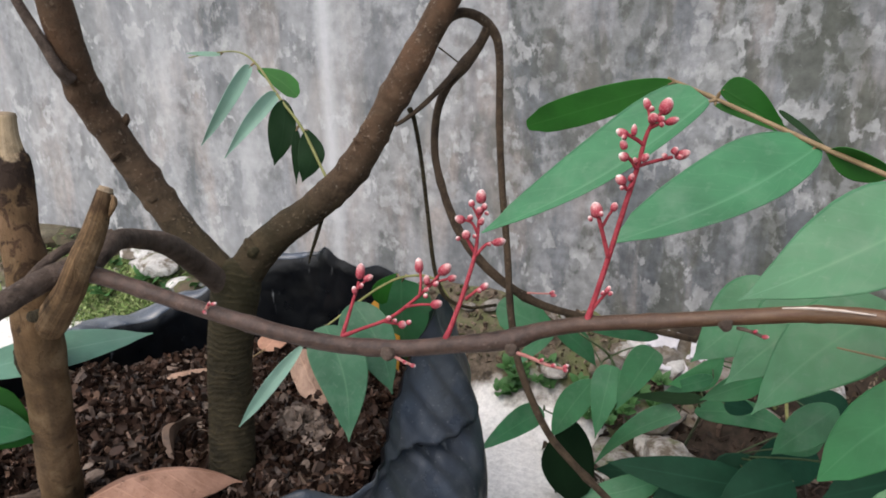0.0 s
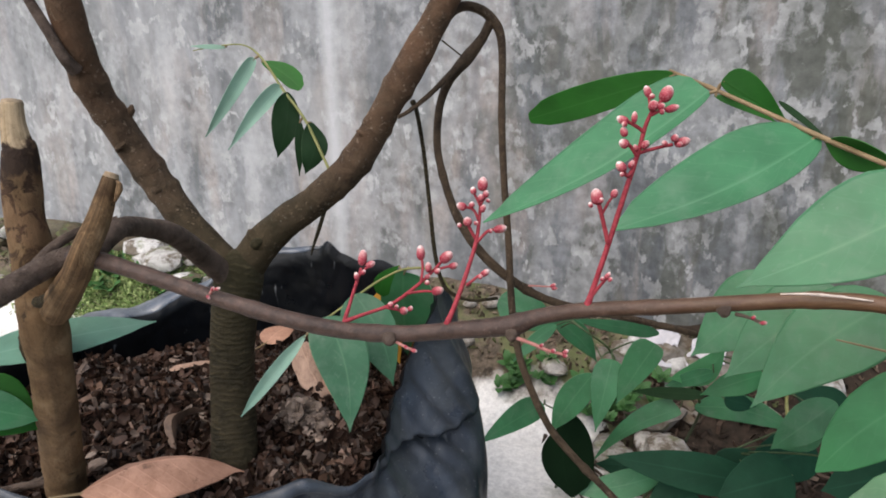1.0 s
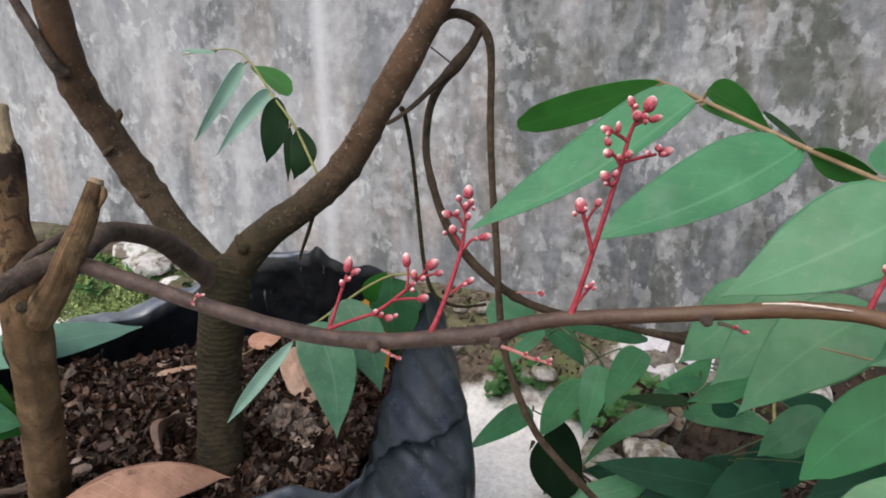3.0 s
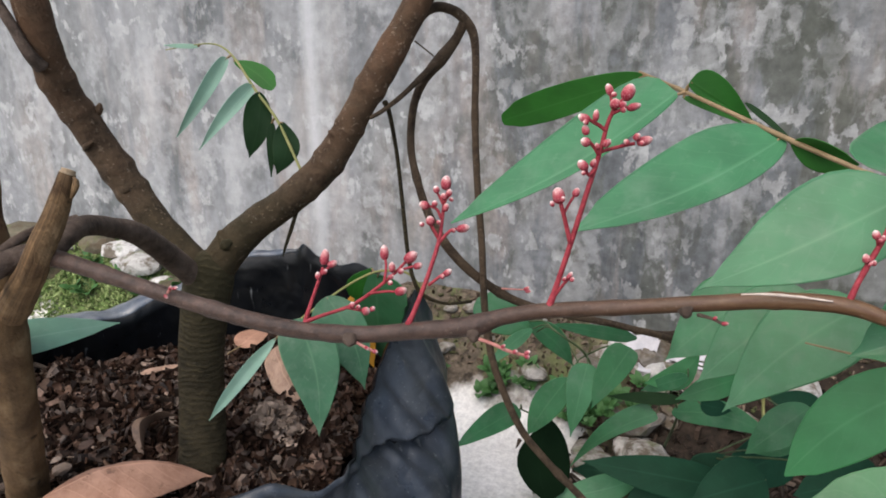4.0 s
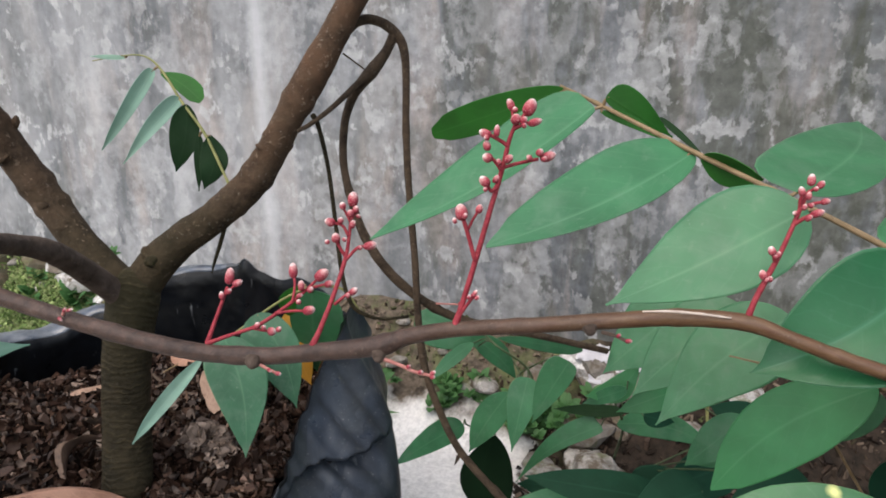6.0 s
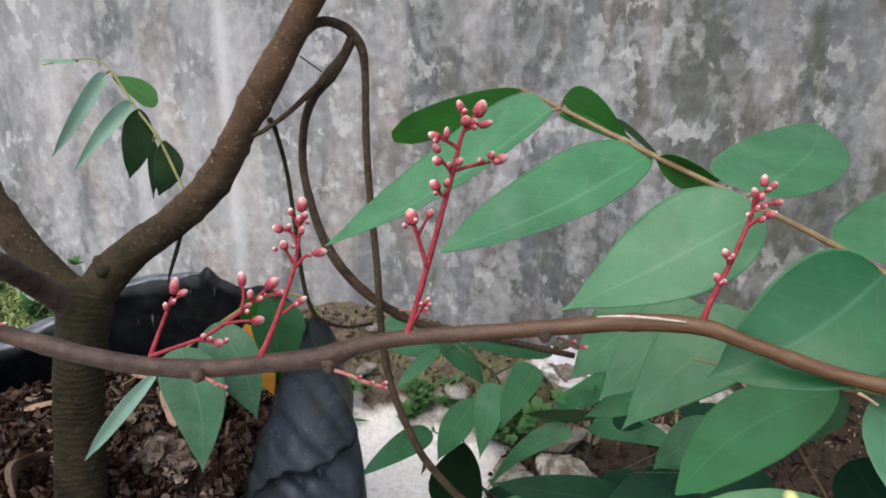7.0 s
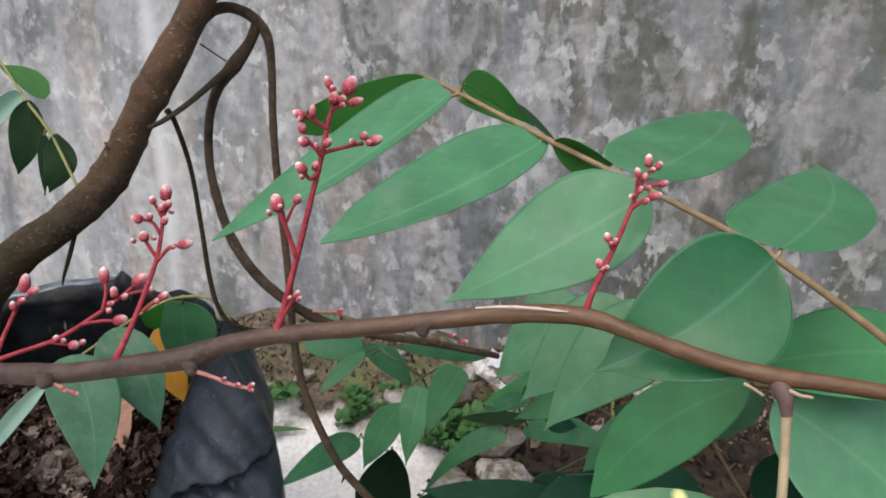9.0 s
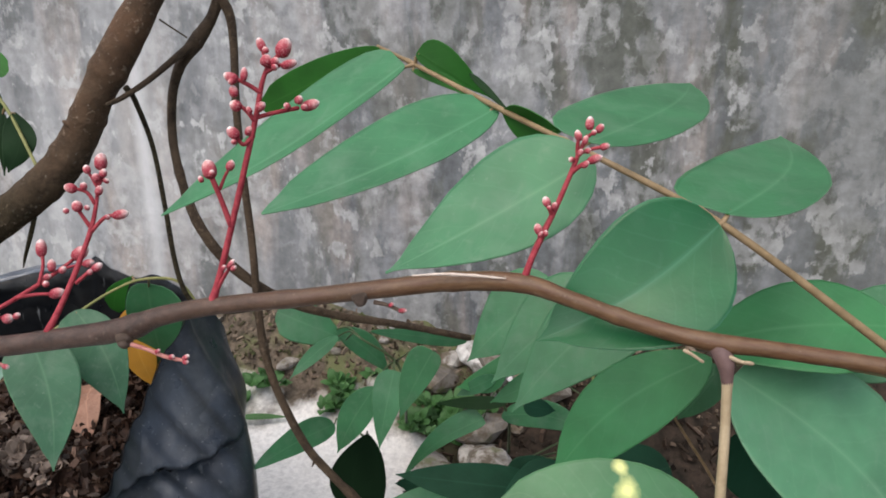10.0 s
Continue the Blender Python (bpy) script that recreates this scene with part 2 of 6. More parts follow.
def leaf_material(name, main, pale, rough=0.42, through_light=0.25, dust=0.35, blotch=False, spec=0.4):
    n = Nodes(name)
    uv = n.xyz(n.coords("UV"))
    p = n.coords("Object")
    across = n.math("ABSOLUTE", n.math("SUBTRACT", n.math("MULTIPLY", uv[1], 2.0), 1.0))
    slow = n.ramp(n.noise(p, 40, 4, 0.5), (0.3, tuple(c * 0.82 for c in main)), (0.7, tuple(c * 1.15 for c in main)))
    # side veins run forward from the midrib
    drift = n.math("MULTIPLY", n.noise(p, 55, 3, 0.5), 1.1)
    run = n.math("ADD", n.math("SUBTRACT", n.math("MULTIPLY", uv[0], 8.0), n.math("MULTIPLY", across, 2.0)), drift)
    side = n.ramp(n.math("ABSOLUTE", n.math("SINE", n.math("MULTIPLY", run, math.pi))), (0.0, 0.10), (0.22, 0.0))
    rib = n.ramp(across, (0.006, 0.40), (0.022, 0.22), (0.075, 0.0))
    vein = n.math("MAXIMUM", side, rib)
    col = n.mix(vein, slow, pale)
    film = n.ramp(n.noise(p, 48, 4, 0.58, 0.4), (0.48, 0.0), (0.74, dust))
    col = n.mix(film, col, tuple(0.62 * c + 0.07 for c in pale))
    dots = n.math("MULTIPLY", n.ramp(n.noise(p, 430, 3, 0.6), (0.64, 0.0), (0.74, dust * 0.6)), n.ramp(n.noise(p, 60, 3, 0.6), (0.44, 0.0), (0.60, 1.0)))
    col = n.mix(dots, col, tuple(0.5 * c + 0.22 for c in pale))
    # dried drops and smears
    smear = n.ramp(n.noise(n.coords("UV", (1.0, 0.45, 1.0)), 9, 5, 0.6, 0.5), (0.58, 0.0), (0.74, 0.6 * dust))
    col = n.mix(smear, col, tuple(0.6 * c + 0.14 for c in pale))
    rim = n.ramp(across, (0.965, 0.0), (0.995, 0.5))
    col = n.mix(rim, col, pale)
    if blotch:
        for place, size in ((0.040, 0.0430, 0), 0.0048), ((0.0375, 0.0340, 0), 0.0085):
            far = n.tree.nodes.new("ShaderNodeVectorMath")
            far.operation = "DISTANCE"
            n.tree.links.new(n.coords("UV", (0.1, 0.046, 0)), far.inputs[0])
            far.inputs[1].default_value = place
            ragged = n.math("ADD", n.math("DIVIDE", far.outputs["Value"], size), n.math("MULTIPLY", n.noise(p, 160, 3, 0.6), 0.8))
            col = n.mix(n.ramp(n.math("MULTIPLY", ragged, 0.7), (0.40, 1.0), (0.85, 0.0)), col, (0.86, 0.87, 0.34))
    n.bump(n.math("ADD", n.math("MULTIPLY", vein, -0.6), n.noise(p, 260, 4, 0.6)), 0.25, 0.0006)
    n.finish(col, rough, spec)
    tr = n.node("BsdfTranslucent", Color=col)
    both = n.node("MixShader", Fac=through_light)
    n.tree.links.new(n.shader.outputs[0], both.inputs[1])
    n.tree.links.new(tr.outputs[0], both.inputs[2])
    n.tree.links.new(both.outputs[0], n.out.inputs["Surface"])
    return n.mat


def dead_leaf_material(name, light, dark, spot):
    n = Nodes(name)
    uv = n.xyz(n.coords("UV"))
    p = n.coords("Object")
    across = n.math("ABSOLUTE", n.math("SUBTRACT", n.math("MULTIPLY", uv[1], 2.0), 1.0))
    col = n.ramp(n.noise(p, 55, 7, 0.68, 0.3), (0.32, dark), (0.62, light))
    run = n.math("SUBTRACT", n.math("MULTIPLY", uv[0], 10.0), n.math("MULTIPLY", across, 2.4))
    vein = n.math("MAXIMUM", n.ramp(n.math("ABSOLUTE", n.math("SINE", n.math("MULTIPLY", run, math.pi))), (0.0, 0.3), (0.25, 0.0)), n.ramp(across, (0.012, 0.6), (0.05, 0.0)))
    col = n.mix(vein, col, tuple(min(1, 1.35 * c) for c in light))
    rot = n.ramp(n.noise(p, 120, 5, 0.7), (0.60, 0.0), (0.70, 0.75))
    col = n.mix(rot, col, spot)
    n.bump(n.math("ADD", n.math("MULTIPLY", vein, 0.5), n.noise(p, 160, 6, 0.7)), 0.6, 0.0015)
    return n.finish(col, 0.62, 0.4)


def plain_material(name, a, b, scale=80, rough=0.6, spec=0.4, bump=0.3, depth=0.001):
    n = Nodes(name)
    p = n.coords("Object")
    col = n.ramp(n.noise(p, scale, 6, 0.65, 0.2), (0.3, a), (0.7, b))
    n.bump(n.noise(p, scale * 3, 6, 0.65), bump, depth)
    return n.finish(col, rough, spec)


def island_material(name, *colors, rough=0.85, scale=220, spec=0.05):
    """Each loose piece of one mesh takes its own tone."""
    n = Nodes(name)
    g = n.tree.nodes.new("ShaderNodeNewGeometry")
    k = len(colors) - 1
    col = n.ramp(g.outputs["Random Per Island"], *[(i / k, c) for i, c in enumerate(colors)])
    p = n.coords("Object")
    col = n.mix(1.0, col, n.ramp(n.noise(p, scale, 5, 0.7), (0.3, 0.6), (0.7, 1.15)), "MULTIPLY")
    n.bump(n.noise(p, scale * 2, 5, 0.7), 0.4, 0.001)
    return n.finish(col, rough, spec)


def stone_material(name, low, high):
    """Broken stone with earth and algae caught in its hollows."""
    n = Nodes(name)
    p = n.coords("Object")
    g = n.tree.nodes.new("ShaderNodeObjectInfo")
    col = n.mix(g.outputs["Random"], low, high)
    col = n.mix(1.0, col, n.ramp(n.noise(p, 60, 7, 0.7), (0.3, 0.55), (0.7, 1.15)), "MULTIPLY")
    q = n.node("VectorMath")
    n.tree.links.new(p, q.inputs[0])
    n.tree.links.new(g.outputs["Location"], q.inputs[1])
    dirt = n.ramp(n.noise(q.outputs["Vector"], 38, 6, 0.66, 0.2), (0.46, 0.0), (0.58, 0.9))
    col = n.mix(dirt, col, (0.11, 0.085, 0.058))
    algae = n.ramp(n.noise(q.outputs["Vector"], 24, 5, 0.6), (0.56, 0.0), (0.66, 0.7))
    col = n.mix(algae, col, (0.12, 0.14, 0.05))
    n.bump(n.noise(p, 140, 7, 0.7), 0.8, 0.003)
    return n.finish(col, 0.9, 0.15)


def bud_material():
    n = Nodes("pink_bud")
    p = n.coords("Object")
    v = n.xyz(n.coords("UV"))[1]
    f = n.math("ADD", v, n.math("MULTIPLY", n.math("SUBTRACT", n.noise(p, 420, 4, 0.65), 0.5), 1.0))
    col = n.ramp(f, (0.12, (0.25, 0.018, 0.036)), (0.50, (0.37, 0.070, 0.090)), (0.76, (0.55, 0.26, 0.26)), (1.0, (0.80, 0.69, 0.66)))
    fuzz = n.ramp(n.noise(p, 1500, 3, 0.6), (0.50, 0.0), (0.66, 0.25))
    col = n.mix(fuzz, col, (0.72, 0.52, 0.50))
    n.bump(n.noise(p, 700, 5, 0.65), 0.7, 0.0006)
    n.finish(col, 0.8, 0.25)
    return n.mat


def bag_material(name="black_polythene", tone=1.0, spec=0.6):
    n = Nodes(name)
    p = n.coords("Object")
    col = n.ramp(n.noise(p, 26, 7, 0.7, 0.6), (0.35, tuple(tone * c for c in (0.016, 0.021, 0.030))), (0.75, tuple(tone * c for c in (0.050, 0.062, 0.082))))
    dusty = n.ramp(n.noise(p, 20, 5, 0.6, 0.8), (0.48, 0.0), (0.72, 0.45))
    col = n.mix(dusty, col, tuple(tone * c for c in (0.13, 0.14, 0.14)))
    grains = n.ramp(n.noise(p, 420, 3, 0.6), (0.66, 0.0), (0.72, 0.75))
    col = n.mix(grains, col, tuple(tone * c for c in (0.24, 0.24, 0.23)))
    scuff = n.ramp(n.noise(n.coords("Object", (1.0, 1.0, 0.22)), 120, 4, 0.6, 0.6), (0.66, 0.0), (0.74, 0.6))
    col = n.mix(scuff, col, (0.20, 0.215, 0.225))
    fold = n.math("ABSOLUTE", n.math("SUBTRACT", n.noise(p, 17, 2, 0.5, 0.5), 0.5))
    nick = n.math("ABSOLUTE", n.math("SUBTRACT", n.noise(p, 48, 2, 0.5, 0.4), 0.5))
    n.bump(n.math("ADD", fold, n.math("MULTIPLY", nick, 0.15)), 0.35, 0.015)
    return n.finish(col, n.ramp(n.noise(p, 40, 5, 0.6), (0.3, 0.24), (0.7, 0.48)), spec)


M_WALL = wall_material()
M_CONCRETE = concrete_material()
M_TRUNK = bark_material("ringed_bark", (0.013, 0.011, 0.005), (0.047, 0.037, 0.019), ring=1250, lichen=0.03, mossy=True)
M_LIMB = bark_material("limb_bark", (0.016, 0.010, 0.005), (0.114, 0.076, 0.047), lichen=0.28, warm=(0.150, 0.082, 0.046), mossy=True)
M_BRANCH = bark_material("branch_bark", (0.040, 0.028, 0.021), (0.158, 0.117, 0.094), lichen=0.10, fine=1.3)
M_GREENWOOD = branch_material()
M_VINE = bark_material("thin_stem_bark", (0.030, 0.020, 0.013), (0.10, 0.070, 0.045), lichen=0.1, fine=1.5)
M_STAKE = stake_material("peeling_stake_bark", 1.0, 0.84)
M_STUB = stake_material("dry_stub_wood", 0.3, 1.18)
M_CUT = plain_material("pale_cut_wood", (0.20, 0.142, 0.085), (0.44, 0.35, 0.24), 120, 0.8)
M_HIGHLIGHT = plain_material("pale_highlight", (0.40, 0.32, 0.27), (0.62, 0.54, 0.48), 160, 0.6)
M_RACHIS = plain_material("tan_leaf_stalk", (0.155, 0.108, 0.052), (0.275, 0.195, 0.108), 140, 0.55)
M_PALE_STALK = plain_material("pale_leaf_stalk", (0.27, 0.205, 0.12), (0.43, 0.345, 0.225), 140, 0.55)
M_STALK = plain_material("green_leaf_stalk", (0.15, 0.17, 0.05), (0.27, 0.26, 0.10), 140, 0.55)
M_SHOOT_GREEN = plain_material("dull_green_stem", (0.035, 0.060, 0.022), (0.075, 0.105, 0.045), 140, 0.55)
M_COLLAR = plain_material("purple_brown_node", (0.074, 0.043, 0.040), (0.150, 0.092, 0.086), 120, 0.5)
M_LEAF = leaf_material("leaf_upper_side", (0.055, 0.204, 0.092), (0.15, 0.35, 0.192))
M_LEAF_LOW = leaf_material("lower_leaf_upper_side", (0.052, 0.192, 0.083), (0.12, 0.29, 0.146), 0.45, 0.25, 0.34)
M_DUSTY = leaf_material("dusty_leaf_upper_side", (0.048, 0.155, 0.079), (0.14, 0.30, 0.163), 0.5, 0.25, 0.5)
M_GLOSSY = leaf_material("glossy_leaf_upper_side", (0.020, 0.122, 0.045), (0.09, 0.24, 0.145), 0.29, 0.2, 0.16, spec=0.32)
# lighter green: strong light and bluish sheen are put into this colour
M_BROAD = leaf_material("broad_leaf_sheen_tone", (0.110, 0.300, 0.157), (0.21, 0.42, 0.249), 0.42, 0.25, 0.3)
M_FRESH = leaf_material("fresh_leaf_upper_side", (0.048, 0.228, 0.079), (0.11, 0.33, 0.138), 0.45, 0.3, 0.12)
# dusty leaf whose pale bluish base stands in for reflected sky
M_PALE = leaf_material("sky_toned_dusty_leaf", (0.135, 0.300, 0.215), (0.24, 0.43, 0.33), 0.5, 0.25, 0.3)
# milky green, brightened so the colour also holds the glare
M_MILKY = leaf_material("milky_glare_leaflet", (0.286, 0.480, 0.375), (0.468, 0.660, 0.562), 0.5, 0.3, 0.2)
# darker copy for the low leaves: their shade is in the base colour
M_SHADE_LEAF = leaf_material("low_leaf_shade_tone", (0.007, 0.042, 0.021), (0.02, 0.08, 0.045), 0.65, 0.15, 0.03, spec=0.15)
M_UNDER = leaf_material("leaf_underside", (0.024, 0.150, 0.016), (0.06, 0.22, 0.04), 0.6, 0.4, 0.0)
M_WEED = leaf_material("weed_leaf", (0.060, 0.165, 0.045), (0.13, 0.27, 0.09), 0.55, 0.3, 0.1)
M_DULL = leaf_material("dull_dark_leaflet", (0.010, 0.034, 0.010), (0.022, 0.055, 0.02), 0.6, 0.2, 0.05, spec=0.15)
M_SPOTTED = leaf_material("yellow_blotched_leaf", (0.060, 0.185, 0.075), (0.18, 0.34, 0.18), 0.4, 0.25, 0.2, True)
M_DEAD = dead_leaf_material("dead_pinkish_brown_leaf", (0.43, 0.242, 0.165), (0.27, 0.138, 0.088), (0.11, 0.055, 0.035))
M_PALE_DEAD = dead_leaf_material("pale_dead_leaf", (0.40, 0.265, 0.19), (0.20, 0.118, 0.08), (0.085, 0.048, 0.032))
M_DEAD_DARK = dead_leaf_material("rotting_brown_leaf", (0.15, 0.098, 0.068), (0.055, 0.034, 0.024), (0.03, 0.018, 0.012))
M_YELLOW = leaf_material("yellow_leaf", (0.60, 0.30, 0.03), (0.70, 0.42, 0.08), 0.6, 0.3, 0.1)
M_RED = plain_material("red_flower_stalk", (0.19, 0.012, 0.024), (0.37, 0.052, 0.066), 330, 0.65, 0.3, 0.6, 0.0006)
M_SHOOT = plain_material("pale_red_shoot", (0.30, 0.10, 0.085), (0.48, 0.22, 0.19), 300, 0.6, 0.4, 0.2, 0.0004)
M_BUD = bud_material()
# near-black base: deep shade is put into this leaf's colour
M_SHADED = leaf_material("leaf_coloured_for_shade", (0.004, 0.012, 0.005), (0.007, 0.018, 0.008), 0.8, 0.05, 0.0, spec=0.03)
M_BAG = bag_material("black_polythene", 0.88)
# paler copy of the bag film: the sky's sheen is in its colour
M_CUFF = bag_material("sky_sheen_polythene_cuff", 2.1, 0.8)
# bag film toned near black: the shade inside is put into it
M_LINING = bag_material("shade_black_plastic", 0.12, 0.22)
M_SOIL = plain_material("dark_potting_soil", (0.007, 0.005, 0.004), (0.035, 0.023, 0.017), 90, 0.95, 0.08, 0.9, 0.006)
M_CHIP = island_material("bark_chips", (0.009, 0.006, 0.005), (0.025, 0.015, 0.011), (0.050, 0.028, 0.018), (0.014, 0.009, 0.007), (0.033, 0.019, 0.013), (0.018, 0.012, 0.009), (0.057, 0.033, 0.023), (0.023, 0.015, 0.011), (0.085, 0.054, 0.040), (0.030, 0.018, 0.014), (0.285, 0.205, 0.158), rough=0.55, spec=0.3)
M_CRUMB = island_material("soil_crumbs", (0.006, 0.004, 0.003), (0.018, 0.009, 0.006), (0.040, 0.022, 0.015), (0.009, 0.005, 0.004), (0.025, 0.014, 0.008), (0.008, 0.005, 0.004), (0.034, 0.019, 0.014), (0.123, 0.078, 0.056))
M_FIBRE = island_material("husk_fibres", (0.03, 0.019, 0.013), (0.09, 0.062, 0.046), (0.20, 0.155, 0.12), (0.05, 0.034, 0.025))
M_STONE = stone_material("pale_stones", (0.20, 0.18, 0.155), (0.46, 0.44, 0.41))
M_MOSS = island_material("moss", (0.09, 0.14, 0.045), (0.18, 0.26, 0.085), (0.33, 0.40, 0.17), (0.14, 0.165, 0.07), scale=300)
M_RUBBLE = stone_material("white_rubble", (0.46, 0.45, 0.43), (0.74, 0.73, 0.71))
M_EARTHY = stone_material("earth_stained_stone", (0.060, 0.058, 0.034), (0.215, 0.190, 0.140))
M_GREY_RUBBLE = stone_material("grey_rubble", (0.27, 0.25, 0.225), (0.50, 0.475, 0.44))
M_SHRED = island_material("broken_leaf_pieces", (0.057, 0.033, 0.024), (0.160, 0.098, 0.072), (0.091, 0.052, 0.038), (0.308, 0.205, 0.155), rough=0.6, spec=0.25)
M_LITTER = island_material("grey_leaf_litter", (0.05, 0.036, 0.029), (0.15, 0.112, 0.090), (0.26, 0.208, 0.172), (0.09, 0.066, 0.052), (0.19, 0.145, 0.118), rough=0.7, spec=0.2)
M_HUSK = island_material("dark_bark_shreds", (0.021, 0.010, 0.006), (0.052, 0.027, 0.017), (0.034, 0.017, 0.011), (0.091, 0.049, 0.032), (0.027, 0.015, 0.010), (0.171, 0.105, 0.072), rough=0.6, spec=0.25)
# tones darkened to carry the shade under the saplings
M_SHADE_LITTER = island_material("damp_litter", (0.010, 0.007, 0.005), (0.030, 0.020, 0.014), (0.075, 0.050, 0.036), (0.018, 0.013, 0.009), (0.13, 0.095, 0.07), rough=0.7, spec=0.2)
M_CLUMP = island_material("pale_dead_leaf_clump", (0.130, 0.097, 0.075), (0.312, 0.239, 0.190), (0.468, 0.368, 0.300), (0.195, 0.142, 0.112), rough=0.7, spec=0.2)
M_SCRAP = plain_material("white_plastic", (0.40, 0.39, 0.41), (0.58, 0.57, 0.60), 40, 0.5)
M_DEBRIS = island_material("dry_debris", (0.035, 0.026, 0.018), (0.12, 0.088, 0.064), (0.26, 0.205, 0.155), (0.07, 0.060, 0.038), (0.10, 0.12, 0.05))


# ---------------------------------------------------------------- geometry helpers
def mesh_object(name, verts, faces, mats, parent=None, label="", uvs=None, slots=None, smooth=True):
    me = bpy.data.meshes.new(name)
    me.from_pydata([tuple(v) for v in verts], [], faces)
    for m in mats if isinstance(mats, (list, tuple)) else [mats]:
        me.materials.append(m)
    if uvs is not None:
        layer = me.uv_layers.new(name="UVMap")
        idx = np.empty(len(me.loops), dtype=np.int32)
        me.loops.foreach_get("vertex_index", idx)
        uv = np.asarray(uvs, dtype=np.float32)[idx]
        starts = np.empty(len(me.polygons), dtype=np.int32)
        me.polygons.foreach_get("loop_start", starts)
        span = np.maximum.reduceat(uv[:, 0], starts) - np.minimum.reduceat(uv[:, 0], starts)
        wraps = np.repeat(span > 0.5, np.diff(np.r_[starts, len(idx)]))
        uv[wraps & (uv[:, 0] < 0.5), 0] += 1.0
        layer.data.foreach_set("uv", uv.ravel())
    if slots is not None:
        me.polygons.foreach_set("material_index", slots)
    me.polygons.foreach_set("use_smooth", [smooth] * len(me.polygons))
    me.update()
    ob = new(name, me)
    if parent:
        ob.parent = parent
    if label:
        ob["label"] = label
    return ob


def spline(ctrl, per=6):
    """Catmull-Rom through rows of any width."""
    c = np.array(ctrl, dtype=float)
    c = np.vstack([2 * c[0] - c[1], c, 2 * c[-1] - c[-2]])
    out = []
    for i in range(1, len(c) - 2):
        for k in range(per):
            t = k / per
            a, b, d, e = c[i - 1], c[i], c[i + 1], c[i + 2]
            out.append(0.5 * (2 * b + (d - a) * t + (2 * a - 5 * b + 4 * d - e) * t * t + (3 * b - a - 3 * d + e) * t ** 3))
    out.append(c[-2])
    return np.array(out)


def tube_data(ctrl, per=6, sides=12, rough=0.06, freq=60.0, knots=(), dome=0.5):
    """Rows (x, y, z, radius) -> verts, faces, uvs of a closed, uneven stem."""
    rows = spline(ctrl, per)
    pts, rad = rows[:, :3], np.maximum(rows[:, 3], 1e-4)
    tang = np.gradient(pts, axis=0)
    tang /= np.linalg.norm(tang, axis=1)[:, None] + 1e-12
    ref = np.array((0.0, 0.0, 1.0)) if abs(tang[0][2]) < 0.9 else np.array((1.0, 0.0, 0.0))
    u = np.cross(tang[0], ref)
    run = np.r_[0, np.cumsum(np.linalg.norm(np.diff(pts, axis=0), axis=1))]
    verts, uvs = [], []
    for i, (p, t, r) in enumerate(zip(pts, tang, rad)):
        u = u - t * (u @ t)
        u /= np.linalg.norm(u)
        w = np.cross(t, u)
        swell = 1.0 + sum(h * math.exp(-((run[i] - at * run[-1]) / wd) ** 2) for at, h, wd in knots)
        for k in range(sides):
            a = 2 * math.pi * k / sides
            d = u * math.cos(a) + w * math.sin(a)
            q = p + d * r
            n1 = noise.noise(Vector(q * freq)) + 0.5 * noise.noise(Vector(q * freq * 2.7))
            verts.append(p + d * r * swell * (1 + rough * n1))
            uvs.append((k / sides, run[i]))
    n = len(pts)
    faces = [(i * sides + k, i * sides + (k + 1) % sides, (i + 1) * sides + (k + 1) % sides, (i + 1) * sides + k) for i in range(n - 1) for k in range(sides)]
    for i, sign in ((0, -1), (n - 1, 1)):
        verts.append(pts[i] + tang[i] * rad[i] * dome * sign)
        uvs.append((0, run[i]))
        c = len(verts) - 1
        for k in range(sides):
            a, b = i * sides + k, i * sides + (k + 1) % sides
            faces.append((a, b, c) if sign > 0 else (b, a, c))
    return verts, faces, uvs


STEMS = {}


def tube(name, ctrl, material, parent, label="", **kw):
    verts, faces, uvs = tube_data(ctrl, **kw)
    ob = mesh_object(name, verts, faces, material, parent, label, uvs)
    STEMS[ob.name] = spline(ctrl, 12)
    return ob


EYE = np.array((0.04, 0.03, 0.57))


